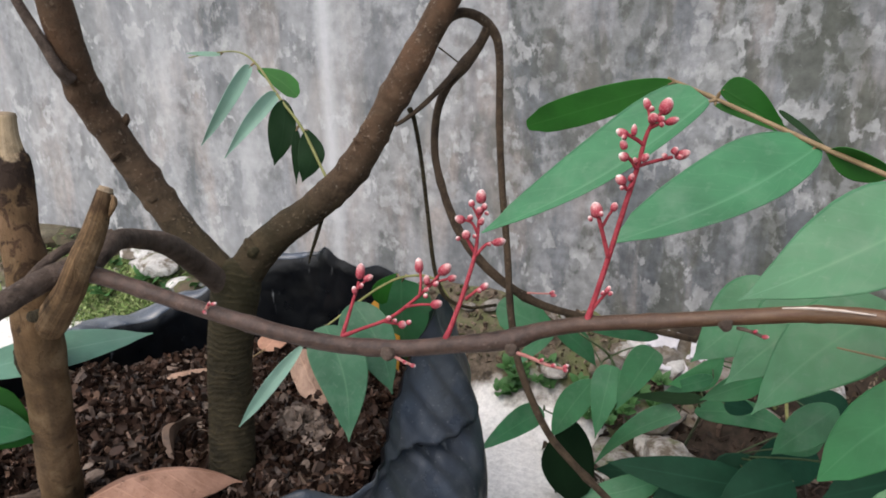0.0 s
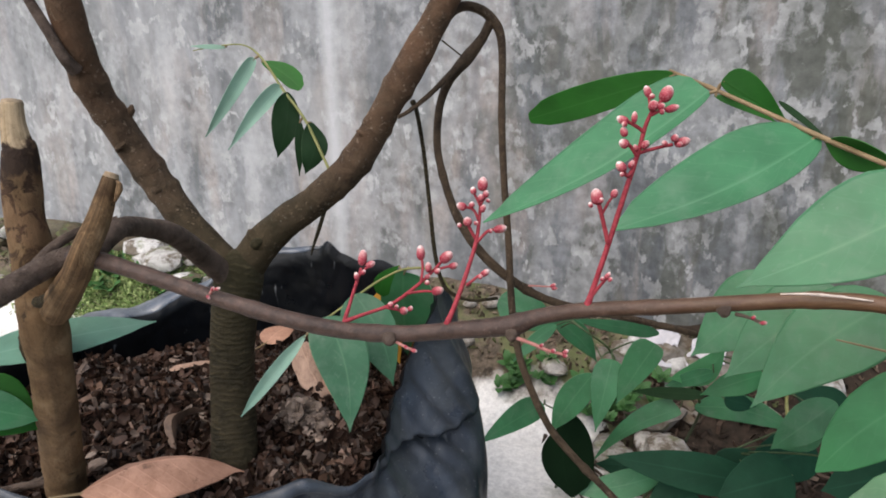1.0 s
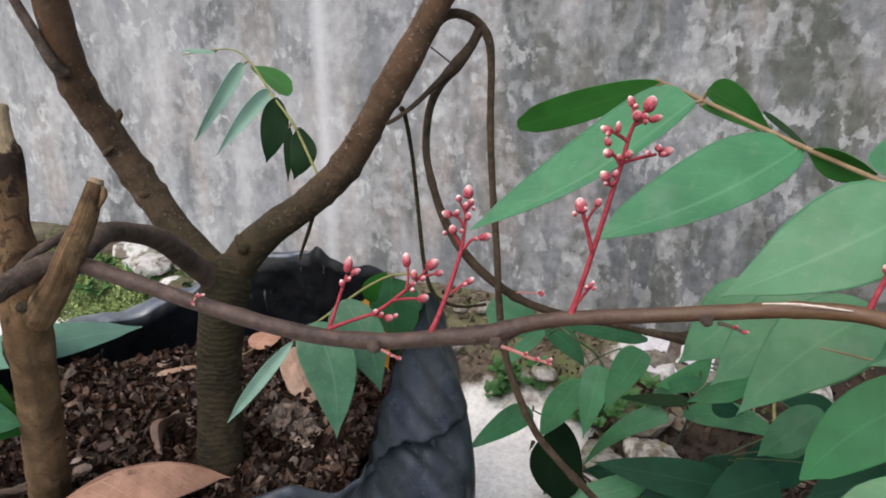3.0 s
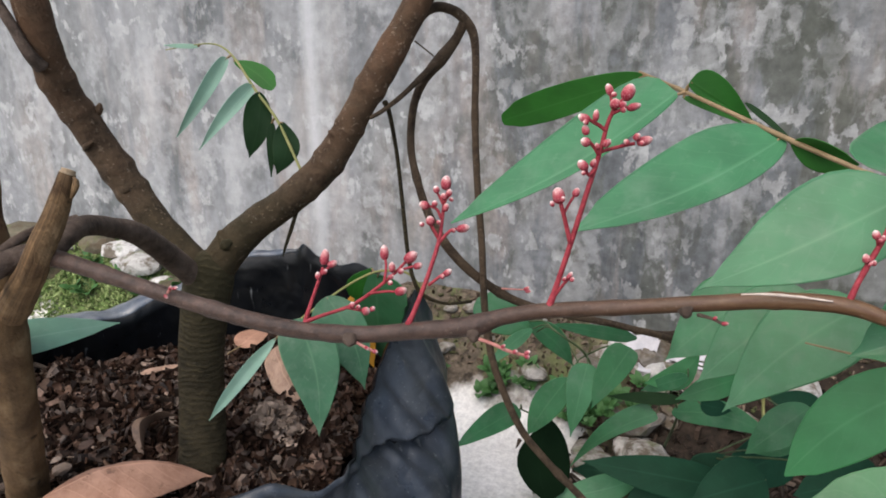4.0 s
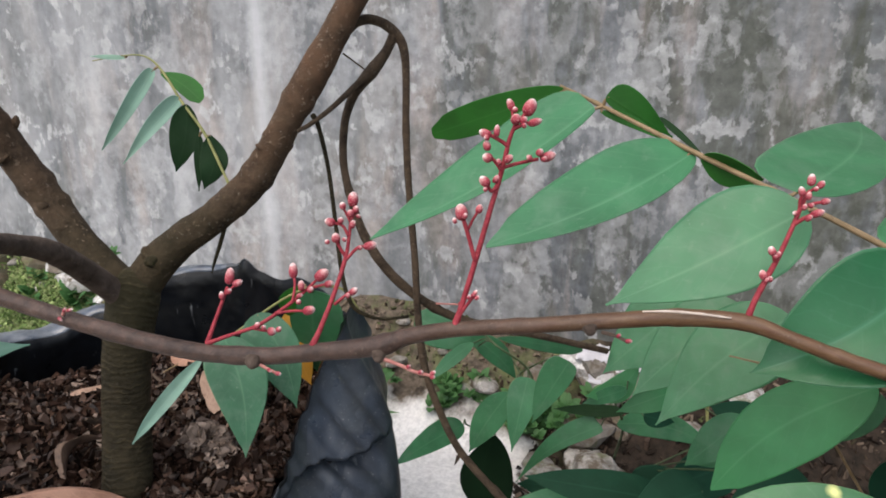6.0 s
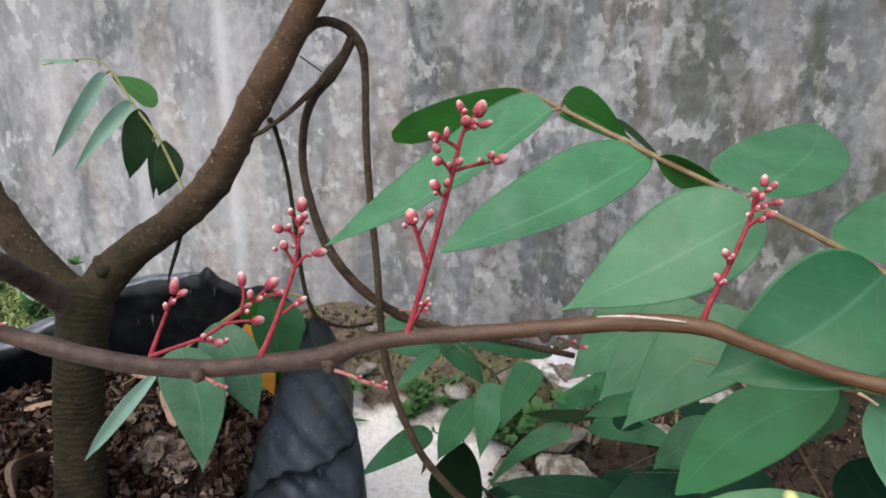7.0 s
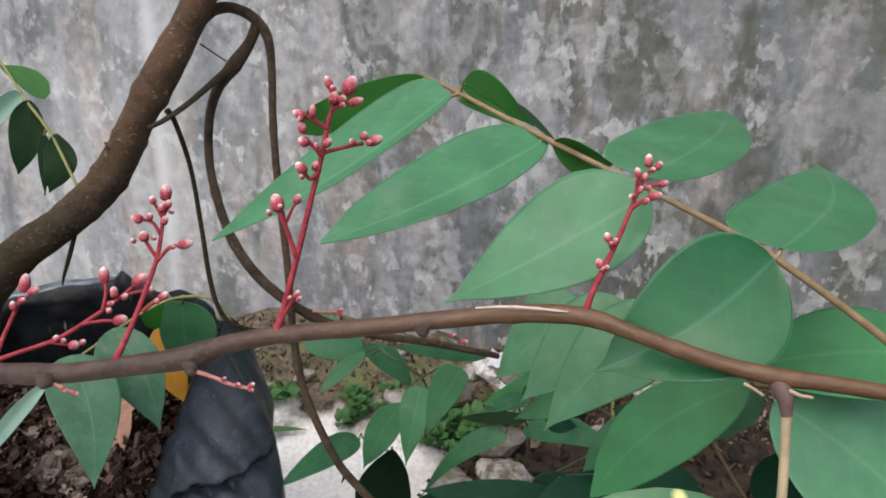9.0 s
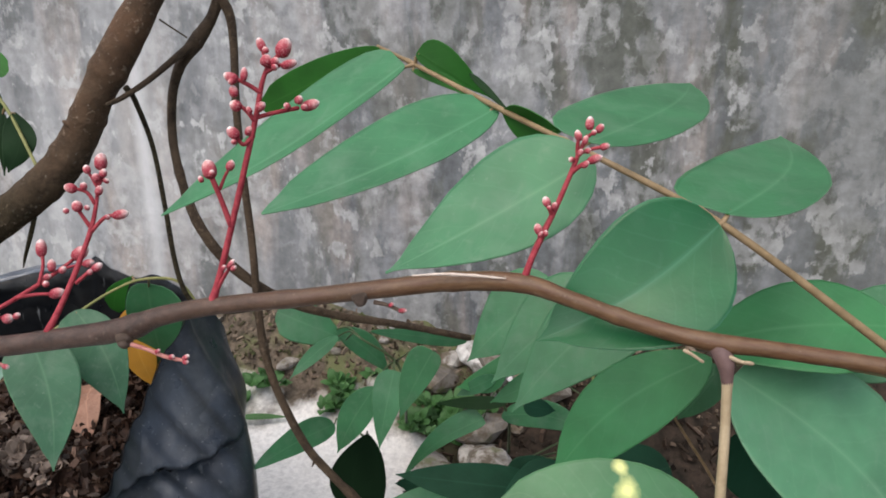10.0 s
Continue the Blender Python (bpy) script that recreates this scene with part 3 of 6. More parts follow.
def leaf(name, base, tip, width, parent, up=None, mats=None, bend=0.06, fold=0.03, sway=0.0, peak=0.5, sharp=1.0, roll=0.0, wave=0.02, twist=0.0, rows=16, label="", droop=0.0, asym=0.0, nib=0.2, joint=None, crinkle=0.016):
    """A blade with a raised midrib, a bent length, two sides and a thickness. up: where its upper side looks (towards the open yard if None)."""
    base, tip = np.array(base, float), np.array(tip, float)
    axis = tip - base
    ln = np.linalg.norm(axis)
    ah = axis / ln
    n = np.array(up, float) if up is not None else (EYE - (base + tip) / 2)
    n = n - ah * (n @ ah)
    n /= np.linalg.norm(n)
    s = np.cross(ah, n)
    if roll:
        c, d = math.cos(radians(roll)), math.sin(radians(roll))
        n, s = n * c + s * d, s * c - n * d
    cols = [-1, -0.93, -0.7, -0.45, -0.2, -0.05, 0, 0.05, 0.2, 0.45, 0.7, 0.93, 1]
    top, uvs = [], []
    best = max((k / 200) ** peak * (1 - k / 200) ** sharp for k in range(1, 200))
    seed = float(abs(hash((round(base[0], 4), round(tip[2], 4)))) % 97)
    for i in range(rows + 1):
        f = i / rows
        f = 0.5 - 0.5 * math.cos(math.pi * f) if 0 < i < rows else f
        w = 0.5 * width * (f ** peak * (1 - f) ** sharp) / best
        if f > 0.88:
            w *= 1 - nib * math.sin(math.pi * min(1, (f - 0.88) / 0.12))
        w = max(w, 0.0005)
        tw = radians(twist) * (f - 0.3)
        nn, ss = n * math.cos(tw) + s * math.sin(tw), s * math.cos(tw) - n * math.sin(tw)
        mid = base + axis * f + n * bend * ln * math.sin(math.pi * f) + s * sway * ln * math.sin(math.pi * f) - n * droop * ln * f * f
        for v in cols:
            lift = fold * w * (abs(v) ** 1.5) + wave * w * math.sin(7 * f + 3.1 * (1 if v > 0 else 0) + seed) * abs(v) ** 2
            lift += crinkle * w * (noise.noise(Vector((f * 5, v * 2.2, seed))) + 0.6 * noise.noise(Vector((f * 12, v * 4.5, seed + 5))))
            edge = 1 + 0.03 * noise.noise(Vector((f * 6, seed, 2.0 if v > 0 else 9.0)))
            rib = 0.00015 * math.exp(-(v / 0.08) ** 2) * (1 - 0.7 * f)
            top.append(mid + ss * v * w * edge * (1 + (asym if v > 0 else -asym)) + nn * (lift + rib))
            uvs.append((f, 0.5 + 0.5 * v))
    m, k = len(cols), len(top)
    thick = n * 0.0005
    verts = top + [p - thick for p in top]
    faces, slots = [], []
    for i in range(rows):
        for j in range(m - 1):
            a, b, c, d = i * m + j, i * m + j + 1, (i + 1) * m + j + 1, (i + 1) * m + j
            faces += [(a, b, c, d), (k + d, k + c, k + b, k + a)]
            slots += [0, 1]
        for j in (0, m - 1):
            a, d = i * m + j, (i + 1) * m + j
            faces.append((a, d, k + d, k + a) if j == 0 else (d, a, k + a, k + d))
            slots.append(0)
    mats = mats or (M_LEAF, M_UNDER)
    ob = mesh_object(name, verts, faces, list(mats), parent, label, uvs + uvs, slots)
    if parent and parent.name in STEMS:
        rows_ = STEMS[parent.name]
        near = rows_[np.argmin(np.linalg.norm(rows_[:, :3] - base, axis=1))]
        gap = np.linalg.norm(near[:3] - base)
        if gap < 0.05:
            tube("leaf_joint", [(*near[:3], 0.0011), (*((near[:3] + base) / 2 - n * 0.1 * gap), 0.0010), (*(base + 0.03 * axis), 0.0006)], joint or M_RACHIS, parent, sides=7, per=4, rough=0.1, freq=300)
    return ob


def bud_data(p, q, r):
    """An egg-shaped bud from p to q with a small calyx swelling."""
    p, q = np.array(p, float), np.array(q, float)
    d = q - p
    ln = np.linalg.norm(d)
    rows = []
    for f, k in ((0, 0.45), (0.08, 0.72), (0.22, 0.93), (0.42, 1.0), (0.62, 0.95), (0.8, 0.76), (0.92, 0.48), (0.985, 0.18)):
        rows.append((*(p + d * f), r * k))
    v, f, uv = tube_data(rows, per=1, sides=10, rough=0.07, freq=500, dome=0.25)
    return v, f, [(a, b / ln) for a, b in uv]


def thing(name, label, category, at=(0, 0, 0), group="", kind=""):
    """An Empty at its base; parts keep their world places."""
    ob = new(name)
    ob.empty_display_size = 0.02
    return tagged(ob, label, category, group, kind)


def structure(ob, label, category):
    return tagged(ob, label, category, kind="structure")


# ---------------------------------------------------------------- ground and wall
def bank_height(x, y):
    """The slab is level; loose earth is banked against the wall."""
    v = Vector((x * 3.1, y * 3.1, 0.3))
    rise = min(max((y - 0.80 - 0.05 * noise.noise(Vector((x * 5, 1.7, 0)))) / 0.22, 0), 1)
    top = 0.115 + 0.03 * noise.noise(Vector((x * 4, 5, 0)))
    return rise * rise * (3 - 2 * rise) * top + (0.018 * noise.noise(v * 4) + 0.012 * noise.noise(v * 11)) * rise + 0.002 * noise.noise(v * 9)


def build_ground():
    xs = np.r_[-60, -20, -6, -3, np.linspace(-1.8, 1.4, 161), 3, 6, 20, 60]
    ys = np.r_[-60, -20, -6, -2, np.linspace(-0.6, 0.6, 25)[:-1], np.linspace(0.6, 1.05, 46), 1.3, 3, 10, 60]
    verts = [(x, y, bank_height(x, y) if -2 < x < 1.5 and y < 1.2 else (0.0 if y < 0.9 else 0.1)) for y in ys for x in xs]
    nx = len(xs)
    faces = [(j * nx + i, j * nx + i + 1, (j + 1) * nx + i + 1, (j + 1) * nx + i) for j in range(len(ys) - 1) for i in range(nx - 1)]
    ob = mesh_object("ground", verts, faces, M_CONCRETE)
    structure(ob, "pale rough concrete ground with earth banked at the wall", "ground")


def build_wall():
    bm = bmesh.new()
    nx, nz = 120, 40
    grid = []
    for j in range(nz + 1):
        for i in range(nx + 1):
            x, z = -6 + 12 * i / nx, -0.1 + 2.7 * j / nz
            y = 1.02 + 0.004 * noise.noise(Vector((x * 2, 0, z * 2)))
            grid.append(bm.verts.new((x, y, z)))
    for j in range(nz):
        for i in range(nx):
            a = j * (nx + 1) + i
            bm.faces.new((grid[a], grid[a + 1], grid[a + nx + 2], grid[a + nx + 1]))
    back = bmesh.ops.extrude_face_region(bm, geom=list(bm.faces))
    bmesh.ops.translate(bm, verts=[g for g in back["geom"] if isinstance(g, bmesh.types.BMVert)], vec=(0, 0.16, 0))
    bmesh.ops.recalc_face_normals(bm, faces=bm.faces)
    me = bpy.data.meshes.new("wall_north")
    bm.to_mesh(me)
    bm.free()
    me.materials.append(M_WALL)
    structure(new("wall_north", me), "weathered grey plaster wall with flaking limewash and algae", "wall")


build_ground()
build_wall()

# ---------------------------------------------------------------- grow bag and soil
BAG = np.array((-0.40, 0.465))
BAG_A, BAG_B = 0.225, 0.165
RIM = [(-180, 0.252, 0.98), (-160, 0.250, 0.97), (-135, 0.245, 0.97), (-90, 0.230, 0.97), (-74, 0.231, 0.97), (-60, 0.242, 0.97), (-50, 0.246, 0.97), (-40, 0.232, 0.966), (-33, 0.234, 0.926), (-27, 0.238, 0.883), (-20, 0.245, 0.816), (-13, 0.254, 0.763), (-6, 0.265, 0.734), (2, 0.281, 0.736), (11, 0.306, 0.777), (19, 0.328, 0.828), (26, 0.332, 0.860), (36, 0.293, 0.970), (52, 0.298, 0.965), (66, 0.303, 1.02), (76, 0.306, 1.04), (82, 0.299, 1.05), (88, 0.306, 1.04), (93, 0.319, 1.02), (96, 0.308, 1.03), (106, 0.300, 1.03), (122, 0.290, 1.0), (138, 0.256, 0.97), (155, 0.240, 0.97), (170, 0.244, 0.98), (180, 0.252, 0.98)]
CREASE = [(-60, 0.965), (-33, 0.965), (-25, 0.96), (-18, 0.93), (-13, 0.905), (-8, 0.875), (-4, 0.84), (-2, 0.828), (2, 0.80), (5, 0.79), (10, 0.745), (18, 0.70), (30, 0.60), (60, 0.50)]


def girth(deg):
    """The bag stands out further towards the yard, where it sags."""
    return 1.0 + 0.34 * math.exp(-((deg + 118) / 42) ** 2)


def rim(deg):
    """Height of the rim, and how far out it stands, at an angle round the bag."""
    for (a, h, r), (b, k, q) in zip(RIM, RIM[1:]):
        if a <= deg <= b:
            f = (deg - a) / (b - a)
            f = f * f * (3 - 2 * f)
            return h + (k - h) * f, r + (q - r) * f
    return RIM[0][1:]


def bag_point(deg, f, inset=0.0, drop=0.0):
    """A place on the skin at a share f of its height: bulging, with folds and one deep crease."""
    a = radians(deg)
    h, top = rim(deg)
    c, d = math.cos(a), math.sin(a)
    lean = min(max((f - 0.62) / 0.38, 0), 1)
    r = 1.0 + 0.04 * math.sin(math.pi * min(f, 1)) + (top - 1.0) * lean * lean * (3 - 2 * lean)
    r += 0.030 * noise.noise(Vector((c * 3.2, d * 3.2, f * 0.9))) + 0.018 * noise.noise(Vector((c * 7, d * 7, f * 3.5)))
    # stiff film: flat facets that meet in sharp creases
    k1 = abs(noise.noise(Vector((c * 4.0 + f * 1.7, d * 4.0, f * 3.0 + 2))))
    k2 = abs(noise.noise(Vector((c * 9 - f * 3.0, d * 9, f * 7.0 + 9))))
    calm = 1 - 0.6 * math.exp(-((deg - 2) / 34) ** 2)
    r += calm * (0.036 * (k1 - 0.18) + 0.008 * (k2 - 0.18))
    # one lip of film hangs over a deep wavy crease
    sag = float(np.interp(deg, *zip(*CREASE)))
    front = math.exp(-((deg - 2) / (22 if deg < 2 else 10)) ** 2)
    over = f - sag
    if over > 0:
        r += front * 0.040 * math.exp(-over / 0.09)
    else:
        r -= front * (float(np.interp(deg, (-24, -4), (0.06, 0.12))) * math.exp(over / 0.05) * min(1, -over / 0.014) - 0.034 * max(0, 1 + over / 0.014))
    r += 0.045 * math.exp(-((deg - 34) / 15) ** 2) * math.exp(-((f - 0.80) / 0.11) ** 2)
    r += 0.028 * math.exp(-((deg - 22) / 30) ** 2) * math.exp(-((f - 0.55) / 0.25) ** 2)
    upright = 0.008 * math.sin(deg * 0.31 + 4 * f) * front * lean
    r -= (1 - lean) * 0.05 * math.exp(-((deg - 34) / 18) ** 2)
    r = (r + upright) * girth(deg) - inset
    return (BAG[0] + BAG_A * r * c, BAG[1] + BAG_B * r * d, 0.004 + h * f - drop)


def build_bag():
    bag = thing("grow_bag", "black plastic grow bag with a folded uneven rim on the ground", "grow bag")
    steps, levels, inner = 360, 150, 16
    angles = [-180 + 360 * i / steps for i in range(steps)]
    verts = [bag_point(deg, j / levels) for j in range(levels + 1) for deg in angles]
    ring = lambda rows: [(j * steps + i, j * steps + (i + 1) % steps, (j + 1) * steps + (i + 1) % steps, (j + 1) * steps + i) for j in range(rows - 1) for i in range(steps)]
    mesh_object("bag_skin", verts, ring(levels + 1) + [tuple(range(steps - 1, -1, -1))], M_BAG, bag)
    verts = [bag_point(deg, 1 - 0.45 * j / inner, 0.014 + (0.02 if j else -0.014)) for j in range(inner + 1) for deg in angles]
    mesh_object("bag_lining", verts, ring(inner + 1), M_LINING, bag, "black inner face of the bag with shade put into its tone")
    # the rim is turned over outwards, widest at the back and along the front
    verts, faces = [], []
    marks, slots = list(angles), []
    for deg in marks:
        w = 0.046 * math.exp(-((deg - 160) / 26) ** 4) + 0.046 * math.exp(-((deg + 200) / 26) ** 4) + 0.014 * math.exp(-((deg + 75) / 30) ** 2) + 0.022 * math.exp(-((deg - 112) / 14) ** 4) + 0.0007
        w *= 1 + 0.18 * noise.noise(Vector((deg * 0.11, 3, 0)))
        th = min(0.0035, 0.7 * w)
        x, y, z = bag_point(deg, 1.0, 0.004)
        ox, oy = math.cos(radians(deg)), math.sin(radians(deg))
        slope = 0.10 + 0.6 * math.exp(-((deg + 20) / 70) ** 2)
        for out, dz in ((0, 0.4 * th), (0.3, th), (0.7, 0.7 * th - 0.3 * w * slope), (1.0, -w * slope), (1.0, -w * slope - 0.3 * th), (0.6, -0.3 * th - 0.35 * w * slope), (0.0, -th)):
            verts.append((x + ox * w * out, y + oy * w * out, z + dz + min(0.004, 0.12 * w) * noise.noise(Vector((deg * 0.17, out * 2, 7)))))
    for i in range(steps):
        for k in range(7):
            a, b, i2 = k, (k + 1) % 7, (i + 1) % steps
            faces.append((i * 7 + a, i2 * 7 + a, i2 * 7 + b, i * 7 + b))
            # slot 1 is the painted sky sheen, slot 2 the shade tone
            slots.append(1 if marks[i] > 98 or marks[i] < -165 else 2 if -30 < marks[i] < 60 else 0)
    mesh_object("folded_rim", verts, faces, [M_BAG, M_CUFF, M_LINING], bag, "turned-over plastic rim with the sky's sheen in its colour", slots=slots)
    return bag


def reach(deg):
    """How far out the soil lies: less where the film is creased inwards."""
    return girth(deg) * (1 - 0.085 * math.exp(-((deg - 3) / 26) ** 2) - 0.20 * math.exp(-((deg + 17) / 15) ** 2))


def soil_height(x, y):
    d = math.hypot((x - BAG[0]) / BAG_A, (y - BAG[1]) / BAG_B) / girth(math.degrees(math.atan2((y - BAG[1]) / BAG_B, (x - BAG[0]) / BAG_A)))
    deg = math.degrees(math.atan2((y - BAG[1]) / BAG_B, (x - BAG[0]) / BAG_A))
    f = min(max((d - 0.5) / 0.42, 0), 1)
    sunk = 0.030 * f * f * (3 - 2 * f) * math.exp(-((deg - 150) / 48) ** 2)
    v = Vector((x * 22, y * 22, 0.7))
    return -sunk + 0.219 + 0.010 * noise.noise(v) + 0.006 * noise.noise(v * 2.6) - 0.02 * max(0, d - 0.75)


def build_soil():
    verts, faces = [], []
    rings, steps = 46, 120
    for j in range(rings + 1):
        f = j / rings * 0.955
        for i in range(steps):
            a = 2 * math.pi * i / steps - math.pi
            g = f * reach(math.degrees(a))
            x, y = BAG[0] + BAG_A * g * math.cos(a), BAG[1] + BAG_B * g * math.sin(a)
            verts.append((x, y, soil_height(x, y) + 0.003 * noise.noise(Vector((x * 160, y * 160, 0)))))
    for j in range(rings):
        for i in range(steps):
            a, b = j * steps + i, j * steps + (i + 1) % steps
            faces.append((a, b, b + steps, a + steps))
    mesh_object("soil", verts, faces, M_SOIL)
    tagged(bpy.data.objects["soil"], "dark moist potting soil filling the grow bag", "soil", kind="stuff")


def flake(rng, p, size, flat, tilt, slim=1.0):
    """A bent splinter of eight corners."""
    a = rng.uniform(0, math.tau)
    rot = Euler((rng.gauss(0, tilt), rng.gauss(0, tilt), a)).to_matrix()
    l, w, t = size * rng.uniform(0.6, 1.5), size * slim * rng.uniform(0.22, 0.7), size * flat * rng.uniform(0.6, 1.5)
    out = []
    for z in (-t, t):
        for x, y in ((-l, -w * rng.uniform(0.3, 1)), (l, -w * rng.uniform(0.3, 1)), (l * rng.uniform(0.7, 1), w), (-l * rng.uniform(0.6, 1), w * rng.uniform(0.4, 1))):
            out.append(tuple(Vector(p) + rot @ Vector((x * 0.5, y * 0.5, z * 0.5 + 0.1 * size * rng.uniform(-1, 1)))))
    return out, [(3, 2, 1, 0), (4, 5, 6, 7), (0, 1, 5, 4), (1, 2, 6, 5), (2, 3, 7, 6), (3, 0, 4, 7)]


def scatter(name, count, seed, where, size, material, label, category, flat=0.25, tilt=0.45, slim=1.0):
    rng = random.Random(seed)
    verts, faces = [], []
    for _ in range(count):
        v, f = flake(rng, where(rng), size * rng.uniform(0.55, 1.5) ** 2.2, flat, tilt, slim)
        k = len(verts)
        verts += v
        faces += [tuple(i + k for i in q) for q in f]
    return tagged(mesh_object(name, verts, faces, material, smooth=False), label, category, kind="stuff")


def on_soil(rng):
    a, r = rng.uniform(-math.pi, math.pi), 0.93 * math.sqrt(rng.random())
    r *= reach(math.degrees(a))
    x, y = BAG[0] + BAG_A * r * math.cos(a), BAG[1] + BAG_B * r * math.sin(a)
    return (x, y, soil_height(x, y) + rng.uniform(0.0, 0.005))


def on_bank(x0, x1, y0, y1, up=0.004):
    def at(rng):
        x, y = rng.uniform(x0, x1), rng.uniform(y0, y1)
        return (x, y, bank_height(x, y) + rng.uniform(0, up))
    return at


build_bag()
build_soil()
scatter("bark_mulch", 2100, 5, on_soil, 0.0075, M_CHIP, "dark bark chips and husk spread over the soil", "mulch", flat=0.2, tilt=0.9, slim=0.8)
scatter("soil_crumbs", 9000, 15, on_soil, 0.0036, M_CRUMB, "fine dark crumbs and shreds of husk over the soil", "soil", flat=0.5, tilt=0.8)
scatter("husk_fibres", 420, 25, on_soil, 0.011, M_FIBRE, "pale thin fibres and splinters on the soil", "mulch", flat=0.08, tilt=0.5, slim=0.3)
scatter("leaf_shreds", 480, 35, on_soil, 0.0080, M_SHRED, "broken reddish brown leaf pieces over the soil", "mulch", flat=0.12, tilt=0.8, slim=0.8)
scatter("bank_debris", 5200, 6, on_bank(-1.7, 1.0, 0.905, 1.01), 0.005, M_DEBRIS, "dry leaf crumbs and grit on the earth bank", "debris", flat=0.3, tilt=0.9)

scatter("damp_litter", 3200, 16, on_bank(-0.12, 0.75, 0.60, 0.93, 0.008), 0.009, M_SHADE_LITTER, "leaf litter and crumbs under the saplings, tinted dark for their shade", "debris", flat=0.15, tilt=0.8, slim=0.8)


# ---------------------------------------------------------------- tree in the bag
tree = thing("young_tree", "young fruit tree with brown limbs and pink flower buds", "tree")
tube("trunk", [(*(-0.3463, 0.3678, 0.205), 0.0205), (*(-0.3444, 0.3687, 0.2246), 0.0186), (*(-0.3522, 0.3857, 0.2748), 0.0178), (*(-0.357, 0.3987, 0.3199), 0.018), (*(-0.3557, 0.407, 0.3522), 0.0192), (*(-0.3543, 0.4143, 0.3756), 0.019), (*(-0.3547, 0.4191, 0.3887), 0.012)], M_TRUNK, tree, "trunk with fine ringed bark", sides=28, per=10, rough=0.05, freq=45)
tube("limb", [(-0.3535, 0.4109, 0.3661, 0.0124), (-0.3673, 0.4108, 0.3810, 0.0133), (-0.3965, 0.4097, 0.4100, 0.0127), (-0.4218, 0.4085, 0.4436, 0.0125), (-0.4394, 0.4017, 0.4783, 0.0125), (-0.4493, 0.3859, 0.5202, 0.0121), (-0.4468, 0.3765, 0.5469, 0.0123), (-0.4449, 0.3706, 0.5744, 0.0120), (-0.4454, 0.3680, 0.6132, 0.0118), (-0.4486, 0.3700, 0.6521, 0.0115)], M_LIMB, tree, sides=36, per=16, rough=0.055, freq=75, knots=((0.30, 0.10, 0.004), (0.36, 0.16, 0.006), (0.52, 0.10, 0.004), (0.60, 0.14, 0.007)))
tube("limb", [(-0.3535, 0.4109, 0.3661, 0.0135), (-0.3437, 0.4257, 0.3908, 0.0147), (-0.3260, 0.4397, 0.4110, 0.0132), (-0.3000, 0.4550, 0.4315, 0.0126), (-0.2767, 0.4655, 0.4544, 0.0127), (-0.2595, 0.4691, 0.4776, 0.0119), (-0.2449, 0.4689, 0.5003, 0.0109), (-0.2335, 0.4737, 0.5213, 0.0115), (-0.2228, 0.4802, 0.5417, 0.0118), (-0.2127, 0.4875, 0.5617, 0.0105), (-0.2023, 0.4925, 0.5813, 0.0100), (-0.1810, 0.5060, 0.6231, 0.0100), (-0.1619, 0.5165, 0.6595, 0.0098)], M_LIMB, tree, sides=36, per=16, rough=0.055, freq=75, knots=((0.30, 0.07, 0.004), (0.38, 0.10, 0.005), (0.47, 0.08, 0.003), (0.56, 0.12, 0.005)))
tube("stub", [(-0.3390, 0.4225, 0.3975, 0.008), (-0.3428, 0.4205, 0.4045, 0.0056), (-0.3448, 0.4196, 0.4085, 0.0036)], M_LIMB, tree, "short pruned stub", sides=12, rough=0.2, freq=120)
tube("twig", [(-0.4427, 0.3681, 0.5356, 0.0055), (-0.4435, 0.3602, 0.546, 0.0042), (-0.4505, 0.3566, 0.5652, 0.0038), (-0.459, 0.3524, 0.5876, 0.0036), (-0.467, 0.3485, 0.6163, 0.0033)], M_BRANCH, tree, sides=10)
tube("limb", [(-0.3539, 0.4069, 0.3664, 0.0096), (-0.3607, 0.3955, 0.3830, 0.0093), (-0.3579, 0.3713, 0.4071, 0.0086), (-0.3470, 0.3409, 0.4298, 0.0077), (-0.3435, 0.3167, 0.4420, 0.0066), (-0.3266, 0.2847, 0.4540, 0.0062), (-0.3178, 0.2656, 0.4547, 0.0061), (-0.3167, 0.2529, 0.4504, 0.0061), (-0.3244, 0.2401, 0.4492, 0.0062), (-0.3285, 0.2232, 0.4455, 0.0062), (-0.3325, 0.2094, 0.4409, 0.0064), (-0.3382, 0.1946, 0.4353, 0.0064), (-0.3488, 0.1776, 0.4266, 0.0063)], M_BRANCH, tree, "bent limb that arches over", sides=18, per=9, rough=0.05, freq=70)
tube("twig", [(-0.3255, 0.2800, 0.4587, 0.0035), (-0.3332, 0.2673, 0.4578, 0.0029), (-0.3375, 0.2542, 0.4553, 0.0028), (-0.3358, 0.2410, 0.4520, 0.0031), (-0.3307, 0.2252, 0.4473, 0.0031)], M_BRANCH, tree, sides=10)
